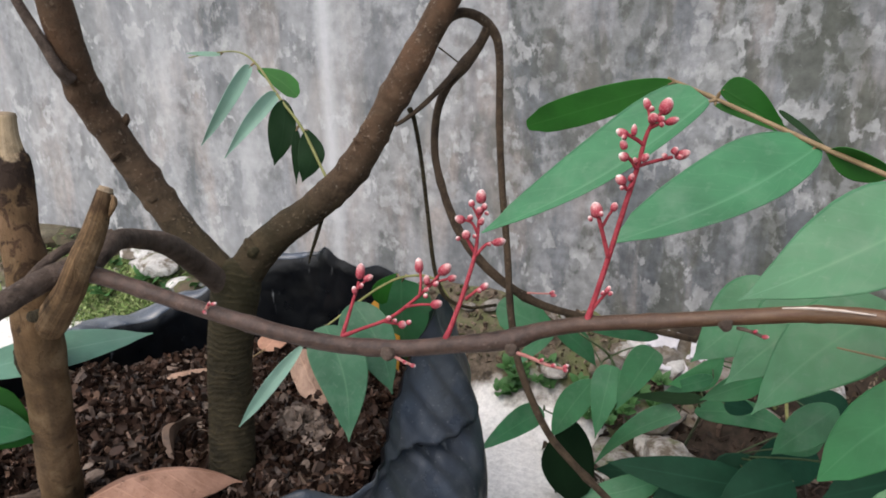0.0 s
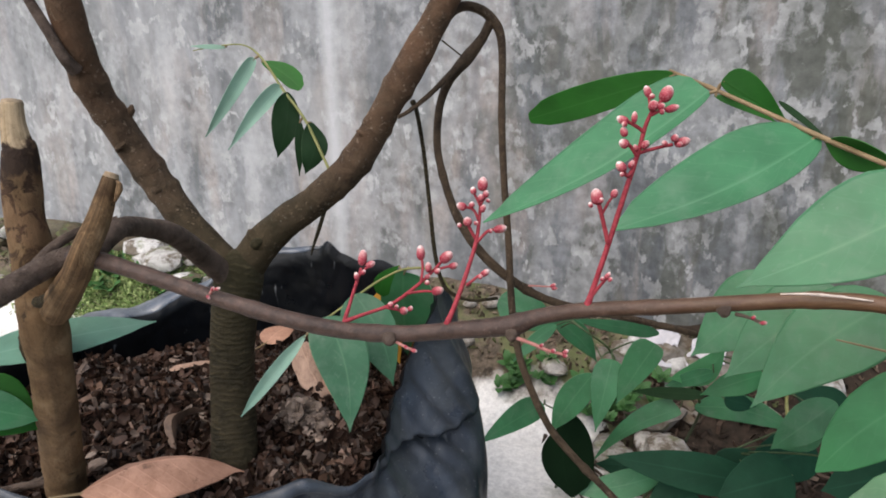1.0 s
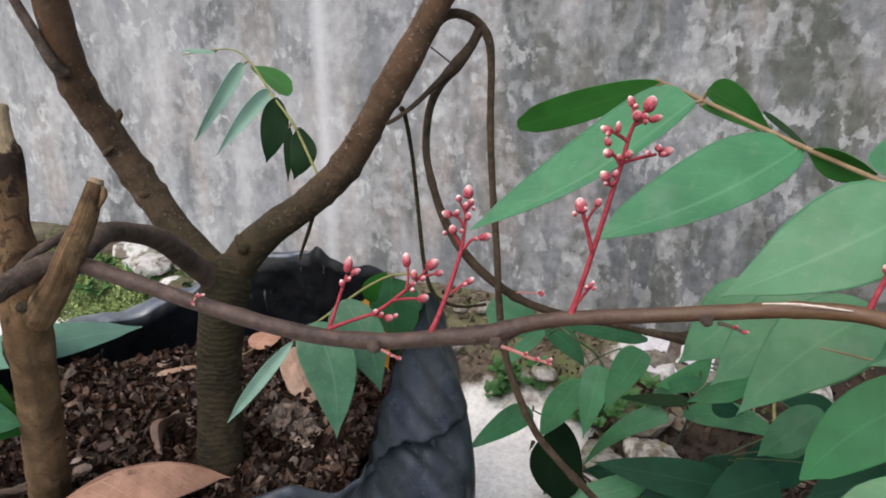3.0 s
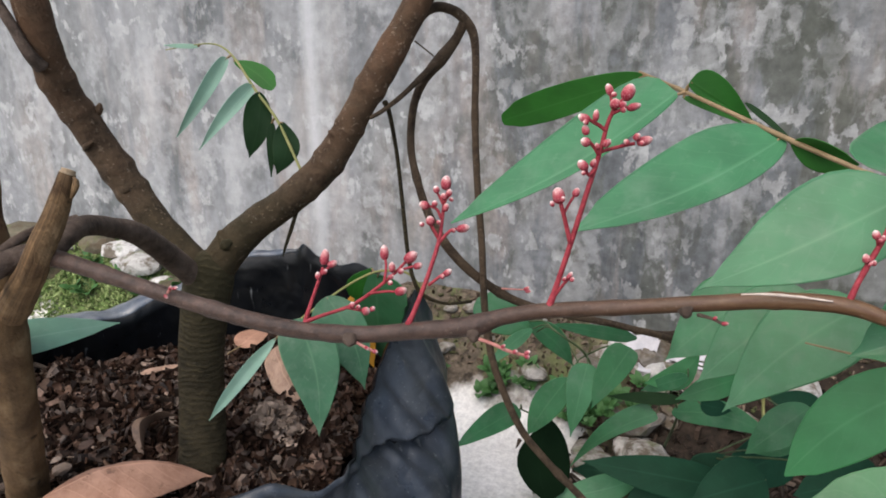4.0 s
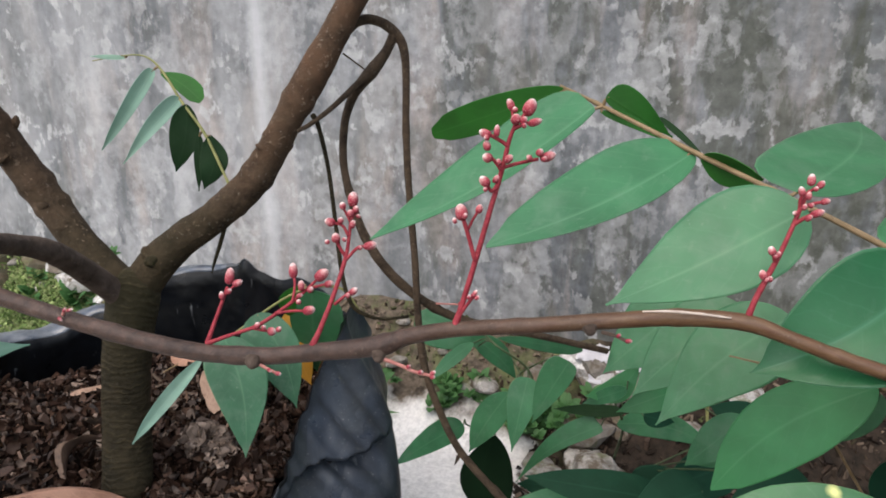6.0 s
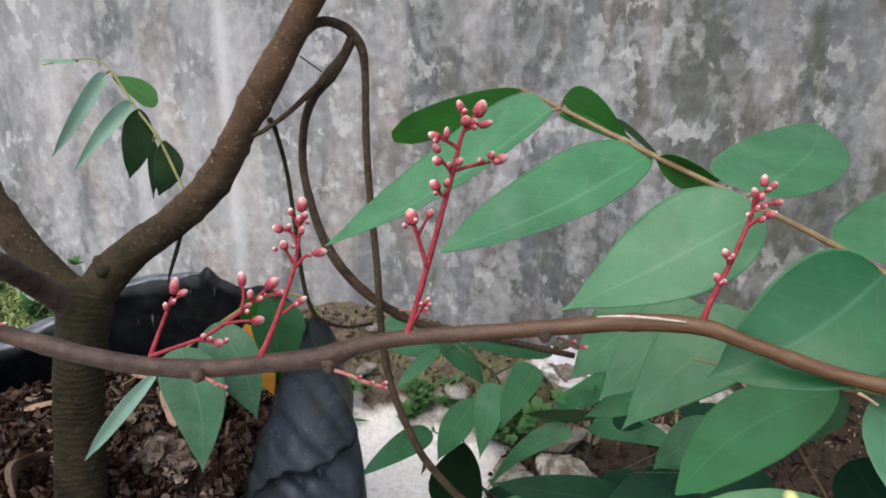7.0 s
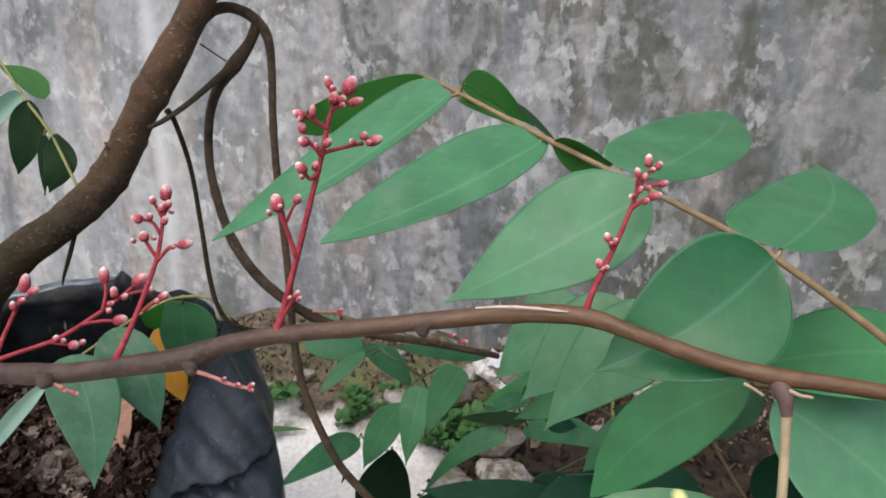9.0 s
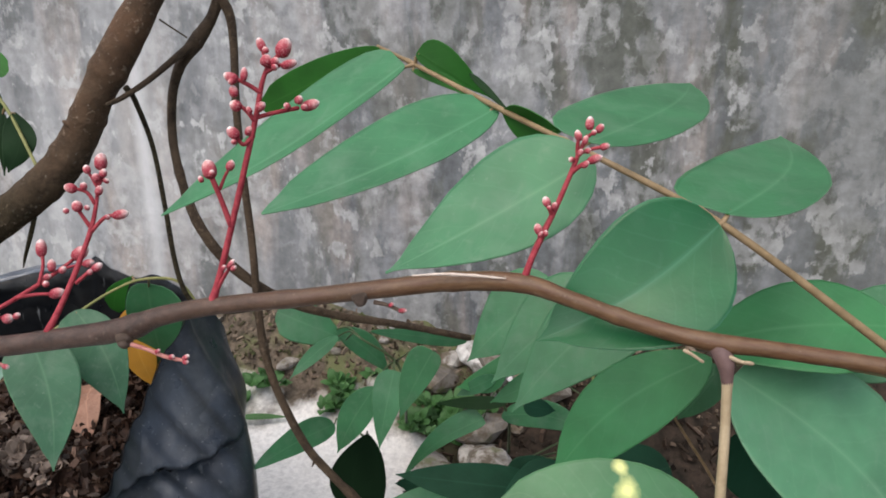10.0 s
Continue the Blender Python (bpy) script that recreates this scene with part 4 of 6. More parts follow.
tube("long_branch", [(-0.3224, 0.2419, 0.4488, 0.0055), (-0.2989, 0.2408, 0.4516, 0.0047), (-0.2712, 0.2418, 0.4478, 0.0041), (-0.2232, 0.2477, 0.4375, 0.0040), (-0.1760, 0.2560, 0.4283, 0.0042), (-0.1395, 0.2639, 0.4269, 0.0041), (-0.1094, 0.2701, 0.4311, 0.0041), (-0.0837, 0.2768, 0.4353, 0.0046), (-0.0687, 0.2807, 0.4411, 0.0038), (-0.0480, 0.2864, 0.4452, 0.0035), (-0.0156, 0.2924, 0.4494, 0.0034), (0.0160, 0.2963, 0.4549, 0.0035), (0.0434, 0.2976, 0.4598, 0.0035), (0.0670, 0.2970, 0.4614, 0.0035), (0.0840, 0.2956, 0.4578, 0.0029), (0.1015, 0.2950, 0.4531, 0.0029), (0.1203, 0.2940, 0.4494, 0.0029), (0.1320, 0.2932, 0.4483, 0.0032), (0.1469, 0.2934, 0.4478, 0.0029), (0.1641, 0.2940, 0.4468, 0.0028), (0.1836, 0.2940, 0.4456, 0.0028), (0.2083, 0.2948, 0.4431, 0.0027)], M_GREENWOOD, tree, "long branch, brown then olive, carrying the flower sprays", sides=26, per=14, rough=0.05, freq=120, knots=((0.10, 0.12, 0.004), (0.215, 0.14, 0.004), (0.33, 0.10, 0.005), (0.46, 0.14, 0.004), (0.57, 0.12, 0.004), (0.69, 0.12, 0.003), (0.80, 0.10, 0.003)))

# ridges and a dark pruning scar on the old wood
for row in ([(-0.4195, 0.3985, 0.4400, 0.0018), (-0.4150, 0.3972, 0.4412, 0.0030), (-0.4100, 0.3985, 0.4420, 0.0016)], [(-0.4350, 0.4030, 0.4985, 0.0026), (-0.4330, 0.4025, 0.5030, 0.0030), (-0.4320, 0.4035, 0.5065, 0.0016)], [(-0.4395, 0.3890, 0.4725, 0.0014), (-0.4350, 0.3868, 0.4760, 0.0022), (-0.4300, 0.3890, 0.4795, 0.0012)],
            [(-0.2650, 0.4610, 0.4865, 0.0012), (-0.2602, 0.4590, 0.4850, 0.0020), (-0.2555, 0.4600, 0.4830, 0.0012)]):
    tube("bark_ridge", row, M_LIMB, tree, sides=10, per=5, rough=0.25, freq=220)
tube("pruning_scar", [(-0.3405, 0.4190, 0.3985, 0.0022), (-0.3375, 0.4160, 0.3995, 0.0046), (-0.3335, 0.4185, 0.4025, 0.0026)], M_TRUNK, tree, "dark healed pruning scar", sides=12, per=5, rough=0.25, freq=200)

# thin stems looping down from the upper limb
tube("hanging_stem", [(-0.2062, 0.4906, 0.5656, 0.0046), (-0.2001, 0.5048, 0.5749, 0.0040), (-0.1900, 0.5131, 0.5764, 0.0037), (-0.1791, 0.5209, 0.5698, 0.0039), (-0.1701, 0.5219, 0.5566, 0.0035), (-0.1666, 0.5181, 0.5339, 0.0029), (-0.1637, 0.5099, 0.4940, 0.0028), (-0.1586, 0.5030, 0.4465, 0.0028), (-0.1514, 0.4955, 0.3978, 0.0028), (-0.1435, 0.4830, 0.3475, 0.0029), (-0.1326, 0.4758, 0.3047, 0.0030), (-0.1108, 0.4730, 0.2584, 0.0031), (-0.0907, 0.4722, 0.2342, 0.0031), (-0.0554, 0.4699, 0.2045, 0.0029), (-0.0194, 0.4690, 0.1747, 0.0029)], M_VINE, tree, "thin stem hanging down from the limb", sides=12, per=8, rough=0.06, freq=120, knots=((0.25, 0.2, 0.003), (0.60, 0.25, 0.004), (0.86, 0.3, 0.005)))
tube("looping_stem", [(-0.1776, 0.5208, 0.5649, 0.0039), (-0.1849, 0.5210, 0.5524, 0.0039), (-0.1969, 0.5194, 0.5375, 0.0053), (-0.2101, 0.5183, 0.5221, 0.0039), (-0.2197, 0.5183, 0.4993, 0.0033), (-0.2207, 0.5148, 0.4673, 0.0032), (-0.2095, 0.5043, 0.4395, 0.0033), (-0.1950, 0.4951, 0.4146, 0.0037), (-0.1764, 0.4916, 0.3911, 0.0039), (-0.1532, 0.4953, 0.3694, 0.0037), (-0.1272, 0.5070, 0.3502, 0.0034), (-0.0950, 0.5245, 0.3364, 0.0031), (-0.0554, 0.5459, 0.3249, 0.0029), (-0.0043, 0.5703, 0.3085, 0.0026)], M_VINE, tree, "thin stem looping back under the branch", sides=12, per=8, rough=0.07, freq=120, knots=((0.62, 0.25, 0.004), (0.33, 0.15, 0.003)))
tube("cross_twig", [(-0.1953, 0.5212, 0.5404, 0.003), (-0.2037, 0.5062, 0.5285, 0.0026), (-0.2146, 0.4865, 0.513, 0.0021), (-0.2241, 0.4705, 0.5027, 0.0018), (-0.2296, 0.462, 0.4986, 0.0016)], M_VINE, tree, sides=8)
tube("dark_twig", [(-0.2229, 0.4735, 0.5091, 0.0022), (-0.223, 0.4813, 0.4996, 0.0018), (-0.2248, 0.4964, 0.4658, 0.0018), (-0.2204, 0.496, 0.4238, 0.0018), (-0.2141, 0.4916, 0.3814, 0.0019), (-0.2079, 0.491, 0.358, 0.0018), (-0.2005, 0.4953, 0.3461, 0.0018), (-0.1874, 0.5086, 0.3364, 0.0015), (-0.1701, 0.5264, 0.334, 0.0015)], M_TRUNK, tree, "thin dark twig", sides=8)
tube("dark_twig", [(-0.2957, 0.4553, 0.4213, 0.0016), (-0.3008, 0.4528, 0.4055, 0.0016), (-0.3061, 0.4507, 0.3908, 0.0012), (-0.308, 0.4491, 0.3826, 0.0004)], M_TRUNK, tree, "short black dead twig", sides=6)
tube("dark_twig", [(-0.2079, 0.4964, 0.5525, 0.0007), (-0.2042, 0.502, 0.5481, 0.0006), (-0.1992, 0.5129, 0.5409, 0.0006)], M_VINE, tree, sides=6, per=3)

tube("thorn", [(-0.1172, 0.5096, 0.217, 0.0022), (-0.1183, 0.5071, 0.2132, 0.0012), (-0.1194, 0.5048, 0.2103, 0.0003)], M_VINE, tree, sides=8, per=4)

# knobs, and a pale strip added as the highlight, on the long branch
tube("knob", [(-0.1380, 0.2610, 0.4269, 0.0039), (-0.1372, 0.2586, 0.4257, 0.0031), (-0.1368, 0.2572, 0.4247, 0.0017)], M_BRANCH, tree, sides=10, rough=0.25, freq=300)
tube("knob", [(-0.0816, 0.2747, 0.4338, 0.0038), (-0.0808, 0.2731, 0.4317, 0.0029), (-0.0804, 0.2718, 0.4307, 0.0017)], M_BRANCH, tree, sides=10, rough=0.2, freq=300)
tube("knob", [(0.0074, 0.2927, 0.4521, 0.0034), (0.0081, 0.2913, 0.4507, 0.0026), (0.0084, 0.2901, 0.4500, 0.0014)], M_BRANCH, tree, sides=10, rough=0.2, freq=300)
tube("peeled_strip", [(0.0280, 0.2920, 0.4625, 0.0003), (0.0382, 0.2927, 0.4638, 0.0006), (0.0484, 0.2931, 0.4642, 0.0006), (0.0613, 0.2938, 0.4639, 0.0003)], M_HIGHLIGHT, tree, "pale strip standing in for the highlight on the branch", sides=8, rough=0.3, freq=300)

# node with a leaf stalk that drops from the branch
tube("leaf_stalk", [(0.136, 0.2904, 0.4401, 0.0018), (0.1366, 0.289, 0.4365, 0.0018), (0.1368, 0.2879, 0.4322, 0.0016), (0.1375, 0.2837, 0.4156, 0.0016), (0.1379, 0.2797, 0.3982, 0.0017), (0.1389, 0.2747, 0.3755, 0.0017), (0.1407, 0.2687, 0.3457, 0.0017)], M_PALE_STALK, tree, "tan leaf stalk dropping from a swollen node", sides=14, per=8, rough=0.05)
tube("node_scar", [(0.1313, 0.2938, 0.4488, 0.0032), (0.1338, 0.2923, 0.4457, 0.0033), (0.1355, 0.291, 0.4424, 0.003), (0.1362, 0.2898, 0.4394, 0.0024), (0.1367, 0.2888, 0.4358, 0.0018)], M_COLLAR, tree, "purplish swollen node", sides=14, rough=0.06, freq=200)

# ---- the large compound leaf above the branch
frond = tube("compound_leaf", [(-0.0371, 0.4483, 0.5381, 0.0009), (-0.0078, 0.4224, 0.5296, 0.0011), (0.044, 0.3788, 0.5132, 0.0013), (0.0755, 0.348, 0.5046, 0.0011), (0.0915, 0.3331, 0.5, 0.0012), (0.1169, 0.3311, 0.4886, 0.0013), (0.1368, 0.3304, 0.4783, 0.0014), (0.1611, 0.33, 0.4624, 0.0015), (0.1821, 0.3292, 0.4478, 0.0016), (0.1961, 0.3283, 0.4381, 0.0017), (0.2189, 0.3262, 0.4216, 0.002)], M_RACHIS, tree, "tan stalk carrying paired leaflets", sides=10, per=8, rough=0.05, knots=((0.10, 0.5, 0.002), (0.27, 0.5, 0.002), (0.47, 0.4, 0.002), (0.66, 0.4, 0.002)))
DARK = (M_UNDER, M_UNDER)
leaf("leaflet", (-0.0125, 0.4182, 0.5298), (-0.1284, 0.3673, 0.4544), 0.0410, frond, roll=48, bend=0.03, asym=0.67, peak=0.29, sharp=0.86, sway=-0.091)
leaf("leaflet", (0.0418, 0.3830, 0.5130), (-0.0464, 0.3222, 0.4725), 0.0427, frond, roll=42, bend=0.03, asym=0.43, peak=0.42, sharp=0.78, sway=-0.074)
leaf("leaflet", (0.0873, 0.3300, 0.5013), (0.0118, 0.3102, 0.4558), 0.0454, frond, roll=22, bend=0.03, asym=0.14, peak=0.58, sharp=1.26, sway=-0.031)
leaf("leaflet", (0.1341, 0.3280, 0.4797), (0.0722, 0.3026, 0.4373), 0.0510, frond, mats=(M_GLOSSY, M_UNDER), bend=0.06, asym=-0.01, peak=0.58, sharp=1.1, twist=14, fold=0.22, nib=0.3, sway=-0.065)
leaf("leaflet", (0.0853, 0.3461, 0.5049), (0.1364, 0.5052, 0.5185), 0.0510, frond, up=(-0.1, -0.75, 0.65), bend=0.02, fold=0.04, asym=-0.23, peak=0.37, sharp=0.92, sway=0.06)
leaf("leaflet", (0.1370, 0.3310, 0.4832), (0.1812, 0.4672, 0.4946), 0.0505, frond, up=(-0.15, -0.75, 0.65), bend=0.02, fold=0.04, asym=-0.24, peak=0.35, sharp=1.02, sway=0.083)
leaf("leaflet", (-0.0334, 0.4449, 0.5358), (-0.14, 0.5032, 0.4957), 0.0225, frond, mats=DARK, bend=0.02, sway=0.0, asym=0.1, peak=0.5, sharp=0.35)
leaf("leaflet", (-0.0061, 0.4194, 0.5361), (0.0306, 0.4323, 0.5130), 0.0153, frond, mats=DARK, bend=0.05, asym=-0.44, peak=0.34, sharp=1.17, sway=0.0)
leaf("leaflet", (-0.0094, 0.4206, 0.5271), (0.0246, 0.4190, 0.5136), 0.0066, frond, mats=DARK, bend=0.02, asym=0.05, peak=0.75, sharp=1.06, sway=-0.061)
leaf("leaflet", (0.0449, 0.3795, 0.5113), (0.0726, 0.3613, 0.5063), 0.0180, frond, up=(0.1, -0.9, -0.4), mats=DARK, bend=0.02, sway=0.014, fold=0.3, peak=0.86, sharp=0.91, asym=-0.07)
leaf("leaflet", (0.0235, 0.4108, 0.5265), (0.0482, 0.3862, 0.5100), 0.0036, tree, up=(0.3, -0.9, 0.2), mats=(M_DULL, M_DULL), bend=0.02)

# ---- leaves of the lower shoots
low = tube("compound_leaf", [(0.2206, 0.3276, 0.4245, 0.0018), (0.2174, 0.3796, 0.4042, 0.0018), (0.1953, 0.4129, 0.3905, 0.0017), (0.1641, 0.4332, 0.3765, 0.0015), (0.1281, 0.4451, 0.3732, 0.001), (0.0795, 0.4551, 0.3737, 0.0005)], M_RACHIS, tree, "low leaf stalk with broad leaflets", sides=8)
LOWM = (M_LEAF_LOW, M_UNDER)
OPEN = (0.0, -0.62, 0.78)
leaf("leaflet", (0.1552, 0.4283, 0.3800), (0.0766, 0.4200, 0.2970), 0.0445, low, mats=(M_FRESH, M_UNDER), bend=0.05, asym=-0.04, peak=0.66, sharp=0.82, sway=0.068, up=(-0.15, -0.7, 0.7))
leaf("leaflet", (0.1687, 0.4657, 0.3583), (0.1467, 0.4577, 0.3234), 0.0250, low, mats=LOWM, bend=0.05, asym=0.2, peak=0.46, sharp=0.91, sway=-0.03)
leaf("leaflet", (0.1267, 0.5459, 0.3707), (0.0407, 0.5017, 0.2867), 0.066, low, mats=LOWM, bend=0.05, sway=0.04, peak=0.5, sharp=1.2, up=OPEN)
leaf("leaflet", (0.0967, 0.5656, 0.3647), (0.0206, 0.5299, 0.2924), 0.066, low, mats=LOWM, bend=0.04, sway=0.02, peak=0.5, sharp=1.2, up=OPEN)
leaf("leaflet", (0.0591, 0.5925, 0.3555), (-0.0065, 0.5715, 0.2864), 0.066, low, mats=LOWM, bend=0.04, peak=0.5, sharp=1.2, up=OPEN)
leaf("leaflet", (0.1629, 0.4029, 0.3837), (0.2583, 0.3896, 0.3054), 0.082, low, mats=(M_BROAD, M_UNDER), bend=0.07, sway=-0.03, peak=0.5, sharp=0.6, up=(-0.05, -0.5, 0.85))
leaf("leaflet", (0.1372, 0.2771, 0.3874), (0.0613, 0.2676, 0.3843), 0.0395, low, mats=(M_SPOTTED, M_UNDER), bend=0.06, sway=0.02, up=(0, -0.75, 0.66), peak=0.5, sharp=0.6)
leaf("leaflet", (0.2388, 0.4193, 0.4111), (0.1419, 0.4071, 0.3954), 0.054, low, mats=(M_FRESH, M_UNDER), up=(0, -0.55, 0.83), bend=0.05, sway=0.03, peak=0.55, sharp=0.9)
leaf("leaflet", (0.2195, 0.4458, 0.374), (0.2836, 0.4853, 0.4151), 0.05, low, mats=LOWM, bend=0.05, up=OPEN)
leaf("leaflet", (0.219, 0.4952, 0.3607), (0.2685, 0.5294, 0.3628), 0.03, low, mats=LOWM, bend=0.05)
leaf("leaflet", (0.1825, 0.4701, 0.3105), (0.2272, 0.4727, 0.2525), 0.045, low, mats=(M_SHADE_LEAF, M_SHADE_LEAF), bend=0.03)
leaf("leaflet", (0.116, 0.609, 0.2462), (0.0712, 0.6035, 0.1894), 0.034, low, mats=LOWM, bend=0.03, peak=0.6)
tube("thin_stalk", [(0.1405, 0.4365, 0.3378, 0.0008), (0.1545, 0.4433, 0.3151, 0.0009), (0.1699, 0.4496, 0.29, 0.0009), (0.1869, 0.4538, 0.2573, 0.001)], M_RACHIS, low, sides=6)

# ---- small compound leaf on the upper limb
twig = tube("compound_leaf", [(-0.287, 0.4573, 0.4471, 0.0014), (-0.2966, 0.4619, 0.4606, 0.0012), (-0.3175, 0.4693, 0.4911, 0.0012), (-0.3411, 0.4752, 0.5144, 0.0011), (-0.3682, 0.4868, 0.5382, 0.001), (-0.3935, 0.4969, 0.5475, 0.0007), (-0.4277, 0.5049, 0.5459, 0.0006), (-0.4583, 0.5076, 0.5415, 0.0005)], M_STALK, tree, "thin green stalk with small leaflets", sides=8)
leaf("leaflet", (-0.3733, 0.4844, 0.5377), (-0.4137, 0.4600, 0.4731), 0.0120, twig, mats=(M_MILKY, M_UNDER), bend=0.05, fold=0.3, sway=-0.006, sharp=0.8, asym=0.19, peak=0.3)
leaf("leaflet", (-0.3426, 0.4755, 0.5169), (-0.3774, 0.4443, 0.4674), 0.0128, twig, mats=(M_MILKY, M_UNDER), bend=0.06, fold=0.3, sway=0.021, sharp=0.99, asym=0.2, peak=0.29)
leaf("leaflet", (-0.3677, 0.4857, 0.5349), (-0.3283, 0.4829, 0.5142), 0.0169, twig, up=(0.4, -0.7, 0.5), mats=DARK, bend=0.04, asym=-0.17, peak=0.75, sharp=0.36, sway=-0.046)
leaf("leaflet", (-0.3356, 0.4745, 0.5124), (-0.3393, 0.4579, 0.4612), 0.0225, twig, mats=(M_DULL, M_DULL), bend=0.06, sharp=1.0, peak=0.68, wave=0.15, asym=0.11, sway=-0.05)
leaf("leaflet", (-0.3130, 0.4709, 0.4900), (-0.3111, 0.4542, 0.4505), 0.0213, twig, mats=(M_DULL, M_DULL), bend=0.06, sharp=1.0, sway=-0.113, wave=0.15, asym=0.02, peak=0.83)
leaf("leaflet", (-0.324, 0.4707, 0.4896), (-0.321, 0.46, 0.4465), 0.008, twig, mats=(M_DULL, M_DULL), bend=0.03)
leaf("leaflet", (-0.4172, 0.5033, 0.5451), (-0.4622, 0.5098, 0.5453), 0.0042, twig, mats=(M_MILKY, M_UNDER), bend=0.05)

# ---- compound leaf that droops over the soil
droop = tube("compound_leaf", [(-0.2005, 0.4953, 0.3461, 0.0013), (-0.2142, 0.4914, 0.3662, 0.0011), (-0.2344, 0.4787, 0.37, 0.0011), (-0.2488, 0.4649, 0.365, 0.001), (-0.2624, 0.4499, 0.3556, 0.001), (-0.2754, 0.4345, 0.3447, 0.0009), (-0.2901, 0.4181, 0.3332, 0.0008)], M_STALK, tree, "green stalk with drooping leaflets", sides=8)
leaf("leaflet", (-0.2941, 0.4120, 0.3284), (-0.3270, 0.3637, 0.2738), 0.0112, droop, mats=(M_MILKY, M_UNDER), bend=0.04, fold=0.3, asym=0.09, peak=0.69, sharp=0.86, sway=0.011)
leaf("leaflet", (-0.2696, 0.4076, 0.3513), (-0.2341, 0.3733, 0.2774), 0.0425, droop, mats=(M_DUSTY, M_UNDER), bend=0.05, peak=0.45, sharp=1.10, asym=0.03, sway=-0.066)
leaf("leaflet", (-0.2664, 0.4459, 0.3553), (-0.2278, 0.4336, 0.2848), 0.0405, droop, mats=(M_DUSTY, M_UNDER), bend=0.05, sharp=1.19, asym=0.20, peak=0.55, sway=-0.070)
leaf("leaflet", (-0.2515, 0.5059, 0.3551), (-0.2600, 0.5349, 0.2507), 0.0512, droop, mats=LOWM, bend=0.05, up=(0.1, -0.9, 0.2), asym=-0.17, peak=0.34, sharp=0.94, sway=0.014)
leaf("leaflet", (-0.2408, 0.4773, 0.3727), (-0.2597, 0.4756, 0.3436), 0.0161, droop, mats=DARK, bend=0.05, asym=-0.09, peak=1.01, sharp=0.35, sway=0.129)

# ---- leaves at the far end of the arched limb
side = tube("compound_leaf", [(-0.3361, 0.1928, 0.4413, 0.0016), (-0.3818, 0.2111, 0.4041, 0.0014), (-0.4009, 0.2275, 0.3776, 0.0012), (-0.4025, 0.2412, 0.3703, 0.0012), (-0.3954, 0.2531, 0.3785, 0.0012)], M_STALK, tree, "leaf stalk under the arched limb", sides=8)
leaf("leaflet", (-0.4046, 0.2210, 0.3798), (-0.3399, 0.3088, 0.3787), 0.0270, side, mats=(M_PALE, M_UNDER), up=(0.0, -0.75, 0.6), bend=-0.02, asym=-0.07, peak=0.79, sharp=1.06, sway=-0.029)
leaf("leaflet", (-0.4269, 0.2256, 0.3412), (-0.3968, 0.2538, 0.3216), 0.030, side, up=(0, -0.5, 0.85), bend=0.04)
leaf("leaflet", (-0.4348, 0.2356, 0.346), (-0.4055, 0.2571, 0.3099), 0.04, side, mats=DARK, bend=0.04)


# ---- flower sprays
def spray(stem, arms, buds, label="red flower spray with closed pink buds", bark=None, tips=None):
    """stem: rows (x, y, z, r); arms: such rows for each side stalk; buds: (foot, tip, radius)."""
    stem = [(x, y, z, r * 0.82) for x, y, z, r in stem]
    ob = tube("flower_spray", stem, bark or (M_RED if arms else M_SHOOT), tree, label, sides=10, per=6, rough=0.08, freq=400)
    for a in arms:
        tube("flower_stalk", a, M_RED, ob, sides=8, per=4, rough=0.08, freq=400)
    for p, q, r in buds:
        v, f, uv = bud_data(p, q, r * 0.86)
        mesh_object("flower_bud", v, f, tips or M_BUD, ob, "", uv)
    return ob


